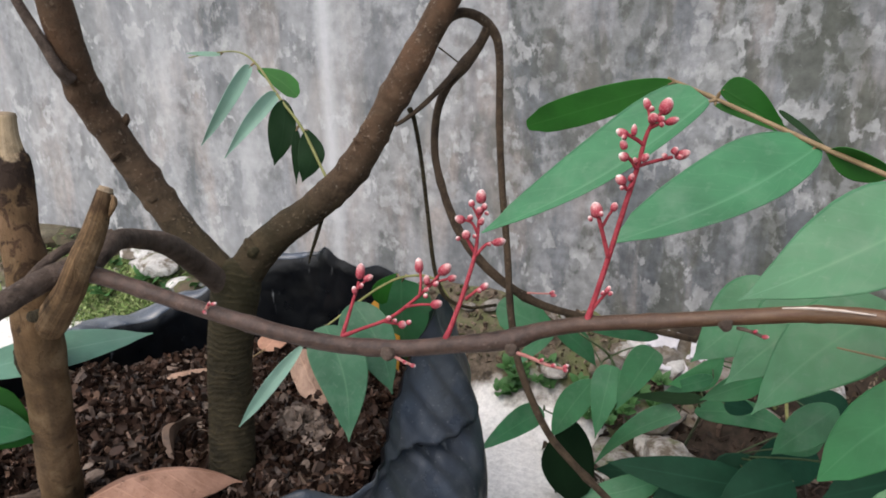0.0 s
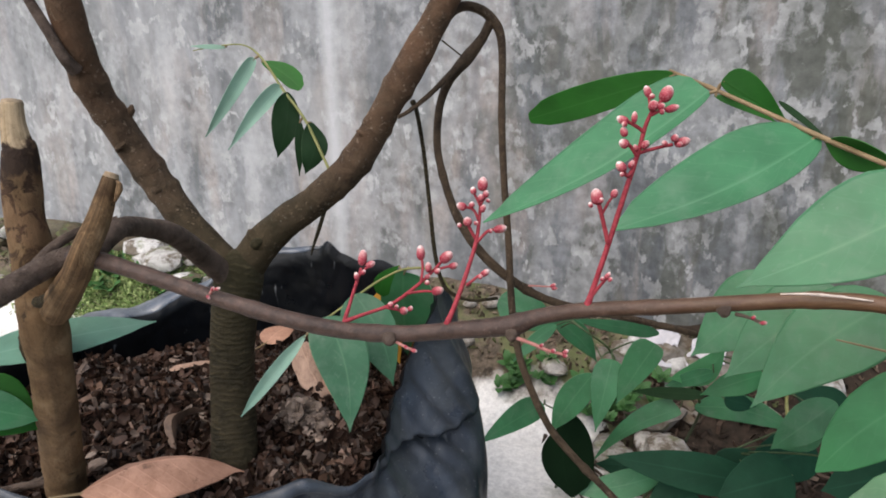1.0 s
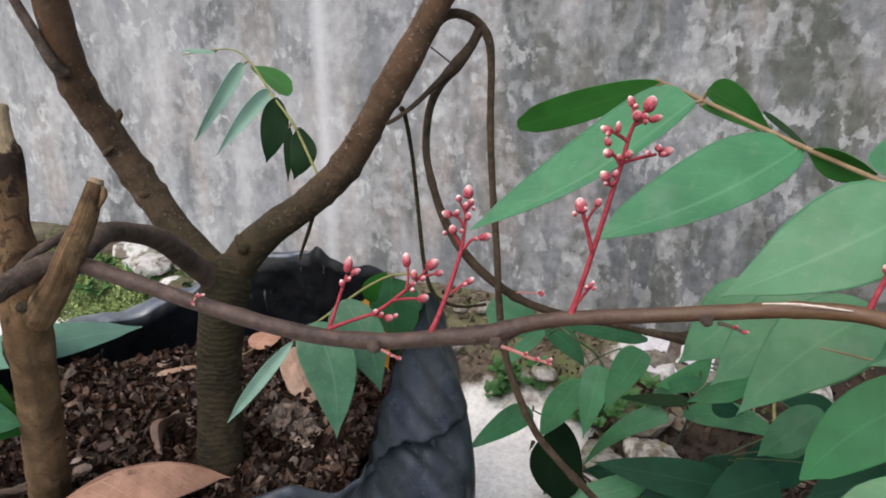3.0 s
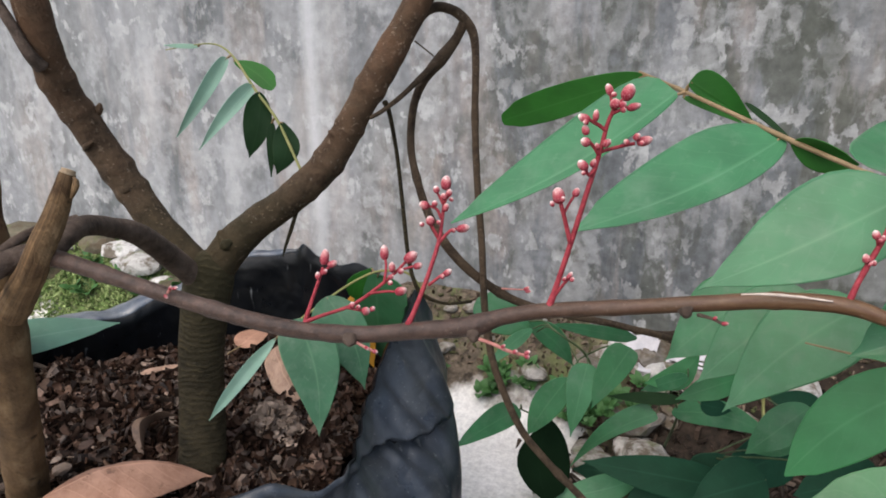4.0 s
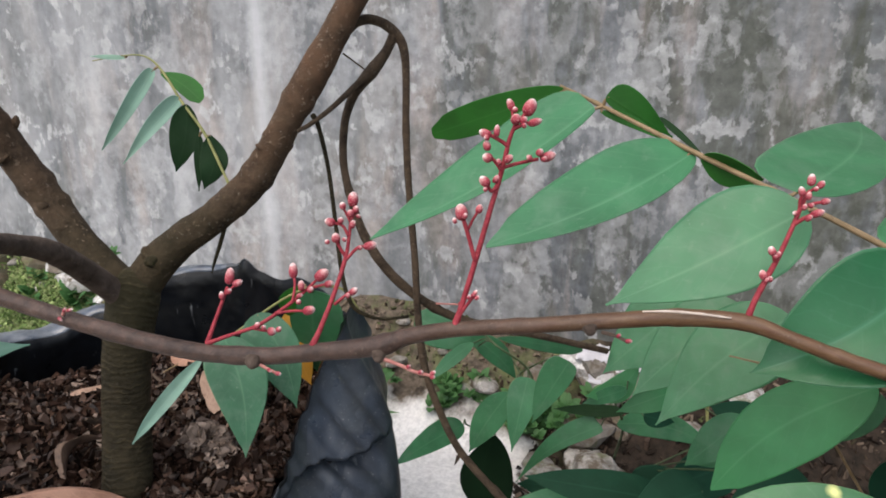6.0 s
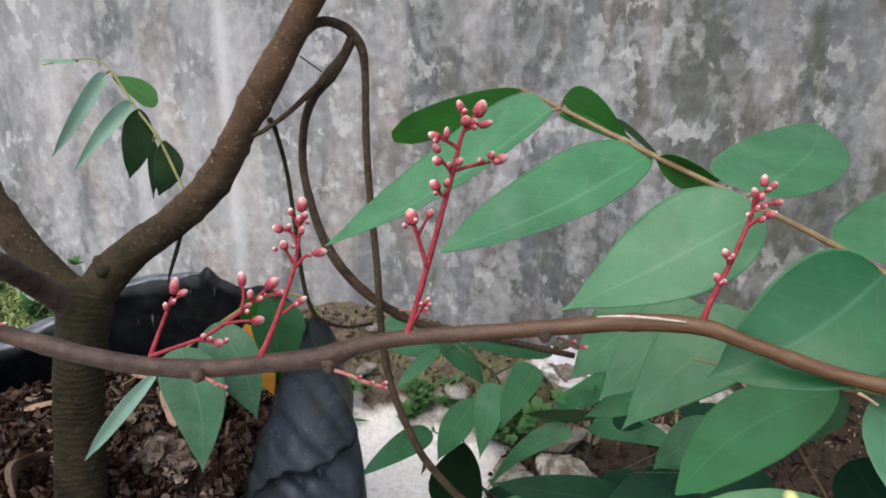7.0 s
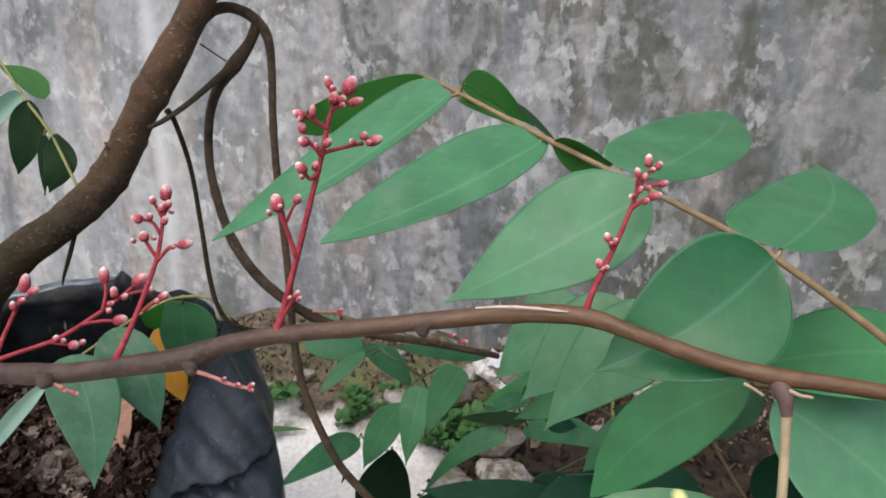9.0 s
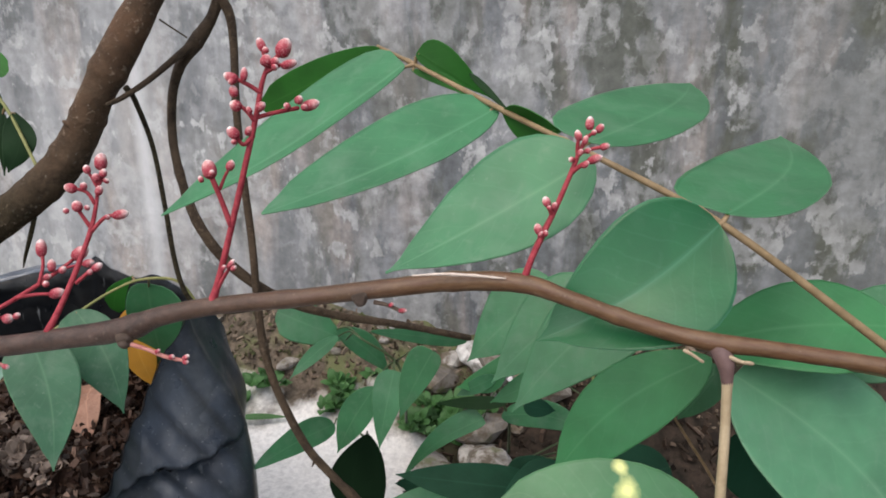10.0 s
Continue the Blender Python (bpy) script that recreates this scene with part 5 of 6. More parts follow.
spray([(-0.0497, 0.2853, 0.4463, 0.0022), (-0.0477, 0.2884, 0.4552, 0.0016), (-0.0432, 0.2933, 0.4753, 0.0015), (-0.0387, 0.2985, 0.497, 0.0014), (-0.035, 0.3022, 0.5142, 0.0013), (-0.0329, 0.305, 0.5268, 0.0011), (-0.0308, 0.3064, 0.5332, 0.001)],
      [[(-0.0431, 0.2931, 0.4745, 0.0011), (-0.0459, 0.2924, 0.485, 0.001), (-0.0483, 0.2914, 0.4936, 0.001)],
       [(-0.0468, 0.2931, 0.4891, 0.0007), (-0.0448, 0.294, 0.4937, 0.0006), (-0.0429, 0.2945, 0.4971, 0.0006)],
       [(-0.0359, 0.3015, 0.5085, 0.001), (-0.038, 0.2976, 0.5056, 0.0008), (-0.0396, 0.2955, 0.509, 0.0007)],
       [(-0.0349, 0.302, 0.5135, 0.001), (-0.0375, 0.3008, 0.5175, 0.0008), (-0.0401, 0.2992, 0.5201, 0.0008)],
       [(-0.0351, 0.3023, 0.5149, 0.0009), (-0.0293, 0.3063, 0.5165, 0.0008), (-0.0216, 0.311, 0.5181, 0.0008)],
       [(-0.0332, 0.3042, 0.5238, 0.0009), (-0.0361, 0.3025, 0.5263, 0.0008), (-0.0402, 0.3002, 0.5289, 0.0008)],
       [(-0.0316, 0.3055, 0.5309, 0.0008), (-0.0284, 0.3062, 0.5326, 0.0007), (-0.0255, 0.3066, 0.5339, 0.0007)],
       [(-0.0307, 0.3063, 0.5325, 0.0008), (-0.0288, 0.3081, 0.5355, 0.0008), (-0.0271, 0.3097, 0.5377, 0.0008)],
       [(-0.0315, 0.3061, 0.5332, 0.0007), (-0.0323, 0.3069, 0.5362, 0.0006), (-0.033, 0.3075, 0.5385, 0.0006)],
       [(-0.0481, 0.2874, 0.4514, 0.0008), (-0.0451, 0.2876, 0.4564, 0.0007), (-0.042, 0.2879, 0.4609, 0.0006)]],
      [((-0.0484, 0.291, 0.4937), (-0.0506, 0.2926, 0.5002), 0.00321), ((-0.0431, 0.2941, 0.4964), (-0.0419, 0.2959, 0.4999), 0.00185), ((-0.0509, 0.2888, 0.4925), (-0.0521, 0.2892, 0.4948), 0.00123), ((-0.0473, 0.2886, 0.4949), (-0.0467, 0.2897, 0.4972), 0.00122),
       ((-0.0388, 0.2954, 0.5083), (-0.0425, 0.2953, 0.512), 0.00243), ((-0.0376, 0.2995, 0.5088), (-0.0364, 0.3012, 0.512), 0.00148), ((-0.039, 0.294, 0.5064), (-0.0405, 0.2939, 0.5078), 0.00121),
       ((-0.0388, 0.2993, 0.5186), (-0.0426, 0.2984, 0.5205), 0.00243), ((-0.0404, 0.2983, 0.5226), (-0.0416, 0.2994, 0.5267), 0.00194), ((-0.0332, 0.3003, 0.5178), (-0.0308, 0.3023, 0.5206), 0.00194), ((-0.0349, 0.2994, 0.5169), (-0.0365, 0.2996, 0.5192), 0.00121),
       ((-0.0205, 0.3113, 0.5181), (-0.0146, 0.3146, 0.5202), 0.00247), ((-0.0216, 0.309, 0.52), (-0.0199, 0.3107, 0.5225), 0.00184), ((-0.0237, 0.3078, 0.5181), (-0.0257, 0.3076, 0.52), 0.00147), ((-0.019, 0.3085, 0.5177), (-0.0179, 0.3097, 0.5196), 0.00147),
       ((-0.0397, 0.3002, 0.5284), (-0.0446, 0.299, 0.5305), 0.00217), ((-0.0373, 0.2999, 0.5283), (-0.0374, 0.3016, 0.5331), 0.00156), ((-0.0398, 0.298, 0.528), (-0.042, 0.2971, 0.528), 0.00144),
       ((-0.0305, 0.3042, 0.5333), (-0.0304, 0.3059, 0.5374), 0.00264), ((-0.0272, 0.3092, 0.5366), (-0.0249, 0.3126, 0.543), 0.00327), ((-0.0326, 0.3077, 0.5385), (-0.0349, 0.3084, 0.5431), 0.00194), ((-0.031, 0.307, 0.5379), (-0.0322, 0.3073, 0.54), 0.00145), ((-0.0254, 0.3064, 0.5332), (-0.0203, 0.3092, 0.535), 0.00192), ((-0.0283, 0.3043, 0.5339), (-0.0261, 0.306, 0.5361), 0.00168), ((-0.0274, 0.3031, 0.5326), (-0.0257, 0.3042, 0.5335), 0.00143),
       ((-0.0428, 0.2873, 0.4604), (-0.0409, 0.2893, 0.4635), 0.00126), ((-0.0412, 0.2868, 0.46), (-0.0396, 0.288, 0.4614), 0.00113), ((-0.044, 0.2856, 0.4601), (-0.0433, 0.2866, 0.462), 0.00101)])
spray([(-0.112, 0.2694, 0.4341, 0.002), (-0.1104, 0.274, 0.4403, 0.0015), (-0.1079, 0.2824, 0.4528, 0.0013), (-0.1057, 0.2921, 0.4685, 0.0012), (-0.1062, 0.298, 0.4782, 0.001), (-0.1069, 0.3031, 0.4896, 0.0009)],
      [[(-0.1057, 0.292, 0.468, 0.0008), (-0.1012, 0.2955, 0.4737, 0.0008), (-0.0973, 0.2975, 0.4747, 0.0007)],
       [(-0.1059, 0.2934, 0.4695, 0.0009), (-0.1085, 0.2926, 0.4744, 0.0008), (-0.1097, 0.2919, 0.4778, 0.0008)],
       [(-0.1064, 0.2979, 0.4782, 0.0008), (-0.1088, 0.2971, 0.4833, 0.0007), (-0.1127, 0.295, 0.4852, 0.0007)],
       [(-0.1066, 0.3007, 0.4845, 0.0007), (-0.1088, 0.3009, 0.4885, 0.0006), (-0.1102, 0.301, 0.4906, 0.0006)],
       [(-0.1063, 0.2813, 0.4505, 0.0008), (-0.1016, 0.2834, 0.4548, 0.0007), (-0.0983, 0.2844, 0.4575, 0.0006)],
       [(-0.1064, 0.301, 0.4853, 0.0006), (-0.105, 0.3025, 0.4885, 0.0006), (-0.1045, 0.3036, 0.4911, 0.0006)]],
      [((-0.1069, 0.3038, 0.4914), (-0.107, 0.3063, 0.4978), 0.00302), ((-0.1096, 0.3, 0.4904), (-0.1108, 0.3008, 0.4937), 0.00178), ((-0.1046, 0.3015, 0.4888), (-0.104, 0.303, 0.4921), 0.00178), ((-0.1056, 0.2995, 0.4875), (-0.1065, 0.3003, 0.4906), 0.00191), ((-0.1034, 0.3014, 0.4866), (-0.1026, 0.3023, 0.4882), 0.00137),
       ((-0.1118, 0.2951, 0.4846), (-0.1163, 0.2939, 0.4862), 0.00231), ((-0.1095, 0.296, 0.4846), (-0.1094, 0.2971, 0.4875), 0.00163), ((-0.1052, 0.2983, 0.4822), (-0.1043, 0.3, 0.4858), 0.00177), ((-0.1093, 0.2916, 0.4768), (-0.1106, 0.2926, 0.4809), 0.00244), ((-0.1122, 0.2894, 0.4766), (-0.1139, 0.2892, 0.4782), 0.00135), ((-0.1063, 0.2921, 0.4776), (-0.1053, 0.2931, 0.4791), 0.00135),
       ((-0.0982, 0.2968, 0.4743), (-0.0926, 0.2996, 0.4755), 0.00231), ((-0.0998, 0.2948, 0.4735), (-0.099, 0.2957, 0.4751), 0.00136), ((-0.0996, 0.2832, 0.4557), (-0.0964, 0.2855, 0.4582), 0.00187), ((-0.1001, 0.2816, 0.4545), (-0.0994, 0.2827, 0.4565), 0.00133)])
spray([(-0.163, 0.2604, 0.4306, 0.0015), (-0.156, 0.2664, 0.4329, 0.0011), (-0.1453, 0.2762, 0.436, 0.0011), (-0.1382, 0.2879, 0.441, 0.0011), (-0.1337, 0.2979, 0.4454, 0.001), (-0.1308, 0.3076, 0.4495, 0.0009)],
      [[(-0.1355, 0.2925, 0.4434, 0.0008), (-0.1363, 0.2967, 0.4495, 0.0007), (-0.1379, 0.2992, 0.4546, 0.0007)],
       [(-0.1401, 0.2839, 0.4399, 0.0008), (-0.1334, 0.2878, 0.4406, 0.0007), (-0.1282, 0.29, 0.4405, 0.0007)],
       [(-0.1317, 0.3022, 0.4472, 0.0007), (-0.1271, 0.3063, 0.448, 0.0007), (-0.124, 0.3089, 0.4484, 0.0006)],
       [(-0.1471, 0.2735, 0.4356, 0.0007), (-0.1422, 0.2761, 0.4341, 0.0007), (-0.1383, 0.2778, 0.4334, 0.0006)]],
      [((-0.1381, 0.2988, 0.4532), (-0.1392, 0.301, 0.4604), 0.00262), ((-0.1309, 0.3078, 0.4501), (-0.1257, 0.3117, 0.4545), 0.00326), ((-0.1261, 0.3078, 0.4476), (-0.1219, 0.31, 0.4489), 0.00207), ((-0.1279, 0.2894, 0.4402), (-0.1228, 0.2921, 0.4417), 0.00256), ((-0.1318, 0.292, 0.4426), (-0.1321, 0.2928, 0.445), 0.00158),
       ((-0.1339, 0.2985, 0.447), (-0.1346, 0.3001, 0.452), 0.00204), ((-0.1303, 0.2989, 0.4467), (-0.1285, 0.3006, 0.4489), 0.00174), ((-0.1397, 0.2761, 0.4333), (-0.1362, 0.2779, 0.4343), 0.00239), ((-0.1363, 0.2781, 0.4336), (-0.1344, 0.2796, 0.4355), 0.00155), ((-0.1442, 0.2741, 0.4355), (-0.1441, 0.2753, 0.4384), 0.00168), ((-0.1414, 0.2746, 0.4355), (-0.1405, 0.2755, 0.4371), 0.00140), ((-0.1337, 0.2935, 0.4458), (-0.1311, 0.295, 0.4468), 0.00144)])
spray([(-0.1628, 0.2612, 0.4309, 0.0014), (-0.1624, 0.267, 0.4386, 0.0011), (-0.1622, 0.2738, 0.4466, 0.001), (-0.1619, 0.2784, 0.4525, 0.0009)],
      [[(-0.1619, 0.2751, 0.4492, 0.0007), (-0.1599, 0.2782, 0.452, 0.0006), (-0.1586, 0.2801, 0.4533, 0.0006)]],
      [((-0.1628, 0.2806, 0.4532), (-0.1627, 0.2836, 0.4607), 0.00271), ((-0.1597, 0.2797, 0.4533), (-0.1558, 0.2821, 0.4554), 0.00199), ((-0.1617, 0.2735, 0.448), (-0.1627, 0.2745, 0.4517), 0.00155), ((-0.1602, 0.2756, 0.4505), (-0.1589, 0.277, 0.4526), 0.00141)])
spray([(0.0674, 0.2969, 0.4632, 0.0017), (0.0692, 0.2995, 0.4697, 0.0014), (0.0721, 0.3026, 0.4773, 0.0014), (0.0764, 0.3071, 0.4877, 0.0012), (0.08, 0.3122, 0.4976, 0.0011), (0.0826, 0.3165, 0.5055, 0.001), (0.085, 0.32, 0.5111, 0.0008)],
      [[(0.0753, 0.3058, 0.4845, 0.0009), (0.0741, 0.3043, 0.4876, 0.0008), (0.0733, 0.3036, 0.4894, 0.0007)],
       [(0.0806, 0.3128, 0.4989, 0.0009), (0.0839, 0.3134, 0.5016, 0.0008), (0.0867, 0.3136, 0.5033, 0.0008)],
       [(0.0826, 0.3164, 0.5051, 0.0007), (0.0869, 0.3179, 0.5066, 0.0007), (0.0908, 0.3191, 0.5074, 0.0006)],
       [(0.082, 0.3161, 0.5045, 0.0007), (0.0818, 0.316, 0.5079, 0.0007), (0.0821, 0.3157, 0.5099, 0.0006)],
       [(0.0818, 0.3156, 0.5032, 0.0006), (0.0807, 0.3132, 0.5033, 0.0006), (0.08, 0.3121, 0.5037, 0.0006)],
       [(0.0843, 0.3194, 0.5099, 0.0007), (0.0865, 0.3206, 0.5118, 0.0006), (0.0883, 0.3214, 0.513, 0.0006)]],
      [((0.0854, 0.3207, 0.513), (0.0854, 0.3222, 0.5176), 0.00191), ((0.088, 0.3211, 0.5122), (0.0901, 0.3225, 0.5149), 0.00161), ((0.0825, 0.3157, 0.5096), (0.0812, 0.3166, 0.5133), 0.00159), ((0.0842, 0.3147, 0.5086), (0.0847, 0.3158, 0.5116), 0.00128), ((0.0896, 0.3187, 0.507), (0.093, 0.3199, 0.508), 0.00150), ((0.0858, 0.3132, 0.5028), (0.0907, 0.315, 0.5047), 0.00178), ((0.087, 0.3184, 0.5114), (0.0872, 0.3191, 0.5133), 0.00120),
       ((0.0812, 0.3122, 0.5033), (0.0792, 0.3119, 0.5038), 0.00119), ((0.0841, 0.3112, 0.5012), (0.0862, 0.3123, 0.5031), 0.00138), ((0.0848, 0.314, 0.506), (0.0866, 0.3148, 0.5071), 0.00119), ((0.0826, 0.312, 0.505), (0.0836, 0.313, 0.5072), 0.00118),
       ((0.0738, 0.3034, 0.4883), (0.0723, 0.3041, 0.4916), 0.00176), ((0.0753, 0.3044, 0.4869), (0.0761, 0.3054, 0.4895), 0.00128), ((0.074, 0.3011, 0.4876), (0.0746, 0.3017, 0.4891), 0.00097), ((0.0716, 0.3009, 0.4788), (0.0703, 0.3017, 0.4824), 0.00177), ((0.0731, 0.3, 0.4785), (0.074, 0.3009, 0.4804), 0.00127), ((0.0714, 0.2975, 0.4787), (0.0727, 0.2985, 0.4806), 0.00078)])

# short budding shoots under and behind the branch
spray([(-0.1349, 0.2608, 0.4249, 0.001), (-0.1305, 0.2609, 0.4233, 0.0009), (-0.1257, 0.2612, 0.4217, 0.0008)], [], [((-0.1263, 0.2601, 0.4224), (-0.1237, 0.2609, 0.4219), 0.00121), ((-0.1291, 0.2587, 0.4249), (-0.1274, 0.2588, 0.4234), 0.00107)], "short red budding shoot")
spray([(-0.0794, 0.2739, 0.4311, 0.0012), (-0.0719, 0.2742, 0.4295, 0.001), (-0.0644, 0.2742, 0.4274, 0.001), (-0.0566, 0.2748, 0.4264, 0.0008)], [], [((-0.057, 0.2739, 0.4273), (-0.0548, 0.2753, 0.4288), 0.00115), ((-0.0568, 0.2735, 0.4264), (-0.0547, 0.2744, 0.4264), 0.00115), ((-0.0674, 0.2725, 0.4294), (-0.0659, 0.2736, 0.4306), 0.00103), ((-0.0622, 0.273, 0.4279), (-0.0602, 0.274, 0.4283), 0.00115)], "short red budding shoot")
spray([(0.0125, 0.2944, 0.4498, 0.0011), (0.0177, 0.2941, 0.4492, 0.0009), (0.0239, 0.2937, 0.4473, 0.0009)], [], [((0.0223, 0.2932, 0.4478), (0.0252, 0.2944, 0.4478), 0.00108), ((0.0188, 0.2924, 0.4496), (0.0204, 0.2934, 0.4505), 0.00096)], "short red budding shoot", M_BRANCH)
spray([(-0.1354, 0.5008, 0.361, 0.001), (-0.1247, 0.505, 0.3604, 0.0008), (-0.1161, 0.5085, 0.3599, 0.0008)], [], [((-0.1185, 0.5065, 0.3603), (-0.1145, 0.509, 0.3624), 0.00184), ((-0.1175, 0.5065, 0.3594), (-0.1128, 0.5084, 0.3589), 0.00184)], "short red budding shoot")
spray([(-0.2287, 0.2435, 0.4423, 0.001), (-0.2269, 0.2434, 0.4444, 0.001), (-0.2242, 0.2438, 0.4456, 0.0008)], [], [((-0.2292, 0.2415, 0.4421), (-0.2274, 0.2416, 0.4402), 0.00098), ((-0.2252, 0.2432, 0.4451), (-0.2227, 0.2445, 0.4458), 0.00098), ((-0.2267, 0.2424, 0.4445), (-0.2259, 0.2435, 0.4466), 0.00084)], "tiny red buds on the bark")
spray([(0.122, 0.2893, 0.4461, 0.0008), (0.1246, 0.2881, 0.4453, 0.0007), (0.1277, 0.2872, 0.4437, 0.0006)], [], [((0.1265, 0.2869, 0.4445), (0.1284, 0.287, 0.4435), 0.00065)], "short budding shoot", M_CUT, M_CUT)
spray([(0.1362, 0.2898, 0.4452, 0.001), (0.1397, 0.2892, 0.4442, 0.0008), (0.1434, 0.2889, 0.4439, 0.0007)], [], [((0.1409, 0.2885, 0.4445), (0.1441, 0.2891, 0.4439), 0.00073)], "short budding shoot", M_CUT, M_CUT)


# ---------------------------------------------------------------- cut stake in the bag
stake = thing("cut_stake", "forked dead wooden stake with sawn ends stuck in soil", "stake")
tube("post", [(-0.4574, 0.2985, 0.1783, 0.0143), (-0.4403, 0.2888, 0.2246, 0.0146), (-0.4184, 0.2776, 0.2768, 0.0140), (-0.3908, 0.2627, 0.3341, 0.0130), (-0.3756, 0.2547, 0.3687, 0.0129), (-0.3656, 0.2489, 0.3940, 0.0135), (-0.3627, 0.2487, 0.4174, 0.0132), (-0.3614, 0.2492, 0.4472, 0.0113), (-0.3618, 0.2496, 0.4639, 0.0105), (-0.3614, 0.2513, 0.4800, 0.0104), (-0.3603, 0.2531, 0.4957, 0.0098), (-0.3603, 0.2541, 0.5043, 0.0088), (-0.3613, 0.2542, 0.5086, 0.0076), (-0.3632, 0.2560, 0.5184, 0.0063), (-0.3643, 0.2583, 0.5287, 0.0057)], M_STAKE, stake, "stake with flaking bark", sides=24, per=10, rough=0.06, freq=50, dome=0.05)
tube("side_stub", [(-0.3767, 0.2585, 0.3921, 0.0052), (-0.3612, 0.2523, 0.4040, 0.0084), (-0.3434, 0.2453, 0.4173, 0.0093), (-0.3244, 0.2380, 0.4316, 0.0083), (-0.3097, 0.2341, 0.4444, 0.0074), (-0.3002, 0.2359, 0.4598, 0.0068), (-0.2932, 0.2416, 0.4763, 0.0059), (-0.2894, 0.2460, 0.4895, 0.0049), (-0.2877, 0.2479, 0.4959, 0.0040)], M_STUB, stake, "sawn side stub", sides=18, per=9, rough=0.06, freq=60, dome=0.05)
tube("crotch_bark", [(-0.3546, 0.2396, 0.4207, 0.0013), (-0.3479, 0.2379, 0.4210, 0.0035), (-0.3396, 0.2371, 0.4248, 0.0028), (-0.3327, 0.2365, 0.4309, 0.0009)], M_TRUNK, stake, "dark flaking bark in the fork", sides=12, per=5, rough=0.35, freq=240)
tube("torn_bark", [(-0.2817, 0.2428, 0.4849, 0.0008), (-0.2799, 0.2443, 0.4899, 0.0016), (-0.2800, 0.2455, 0.4931, 0.0014), (-0.2821, 0.2464, 0.4947, 0.0006)], M_STUB, stake, "strip of bark torn at the saw cut", sides=10, per=5, rough=0.3, freq=260)
tube("knot", [(-0.3739, 0.2429, 0.3964, 0.0013), (-0.3739, 0.2410, 0.3913, 0.0034), (-0.3757, 0.2415, 0.3824, 0.0034), (-0.3775, 0.2426, 0.3754, 0.0014)], M_TRUNK, stake, "dark rough knot", sides=12, per=5, rough=0.35, freq=220)
tube("sawn_end", [(-0.2878, 0.2478, 0.4957, 0.0039), (-0.2874, 0.2488, 0.4978, 0.0034)], M_CUT, stake, "pale sawn end", sides=14, dome=0.1, rough=0.12, freq=300)
tube("sawn_end", [(-0.3642, 0.2581, 0.5281, 0.0057), (-0.3646, 0.2587, 0.5301, 0.0053)], M_CUT, stake, "pale bare sawn end", sides=14, dome=0.1, rough=0.08, freq=200)

# ---------------------------------------------------------------- fallen leaves
def fallen(base, tip, width, label, mats=None, **kw):
    ob = leaf("fallen_leaf", base, tip, width, None, mats=mats or (M_DEAD, M_DEAD), **kw)
    base, tip = np.array(base), np.array(tip)
    back = (base - tip) / np.linalg.norm(base - tip)
    if width > 0.03:
        tube("dry_stalk", [(*(base - 0.006 * back), 0.0012), (*(base + 0.008 * back), 0.0010), (*(base + 0.018 * back), 0.0008)], M_RACHIS, ob, sides=7, per=4)
    return tagged(ob, label, "leaf")


fallen((-0.3980, 0.2680, 0.2505), (-0.3235, 0.3570, 0.2275), 0.0470, "large curled brown dead leaf on the soil", up=(0, -0.35, 0.94), bend=0.12, fold=-0.35, asym=0.5, sway=-0.09, rows=28, crinkle=0.10, wave=0.16, peak=1.1, sharp=1.45)
fallen((-0.3760, 0.5186, 0.2540), (-0.3065, 0.4711, 0.2190), 0.0275, "dry brown wrinkled leaf lying on the soil", mats=(M_PALE_DEAD, M_PALE_DEAD), up=(0.0, -0.8, 0.55), bend=0.03, fold=0.3, wave=0.3, asym=0.11, peak=0.35, sharp=0.65, sway=0.05, rows=28, crinkle=0.3)
fallen((-0.3386, 0.5263, 0.2440), (-0.3009, 0.4744, 0.2270), 0.036, "torn pale pinkish dead leaf under the drooping leaves", mats=(M_DEAD, M_DEAD), up=(0.1, -0.65, 0.75), bend=0.10, fold=0.25, wave=0.3, peak=0.5, sharp=0.7, rows=28, crinkle=0.25)
fallen((-0.4392, 0.5404, 0.232), (-0.4346, 0.5874, 0.232), 0.034, "dry orange leaf fragment beside the trunk", up=(0, -0.5, 0.85), bend=0.1)
fallen((-0.5034, 0.4639, 0.226), (-0.4663, 0.4939, 0.228), 0.0075, "narrow pale dry leaf strip on the soil", mats=(M_PALE_DEAD, M_PALE_DEAD), wave=0.3, up=(0, -0.5, 0.85), bend=0.06)
fallen((-0.399, 0.3613, 0.226), (-0.4088, 0.4126, 0.23), 0.020, "crumpled dark leaf standing on the soil", mats=(M_DEAD_DARK, M_DEAD_DARK), up=(-0.7, -0.2, 0.7), bend=0.25, fold=0.9, wave=0.4)
fallen((-0.2860, 0.5215, 0.3240), (-0.2600, 0.5100, 0.2590), 0.029, "upright orange-yellow leaf inside the bag", mats=(M_YELLOW, M_YELLOW), bend=0.06, sway=0.04, peak=0.6)


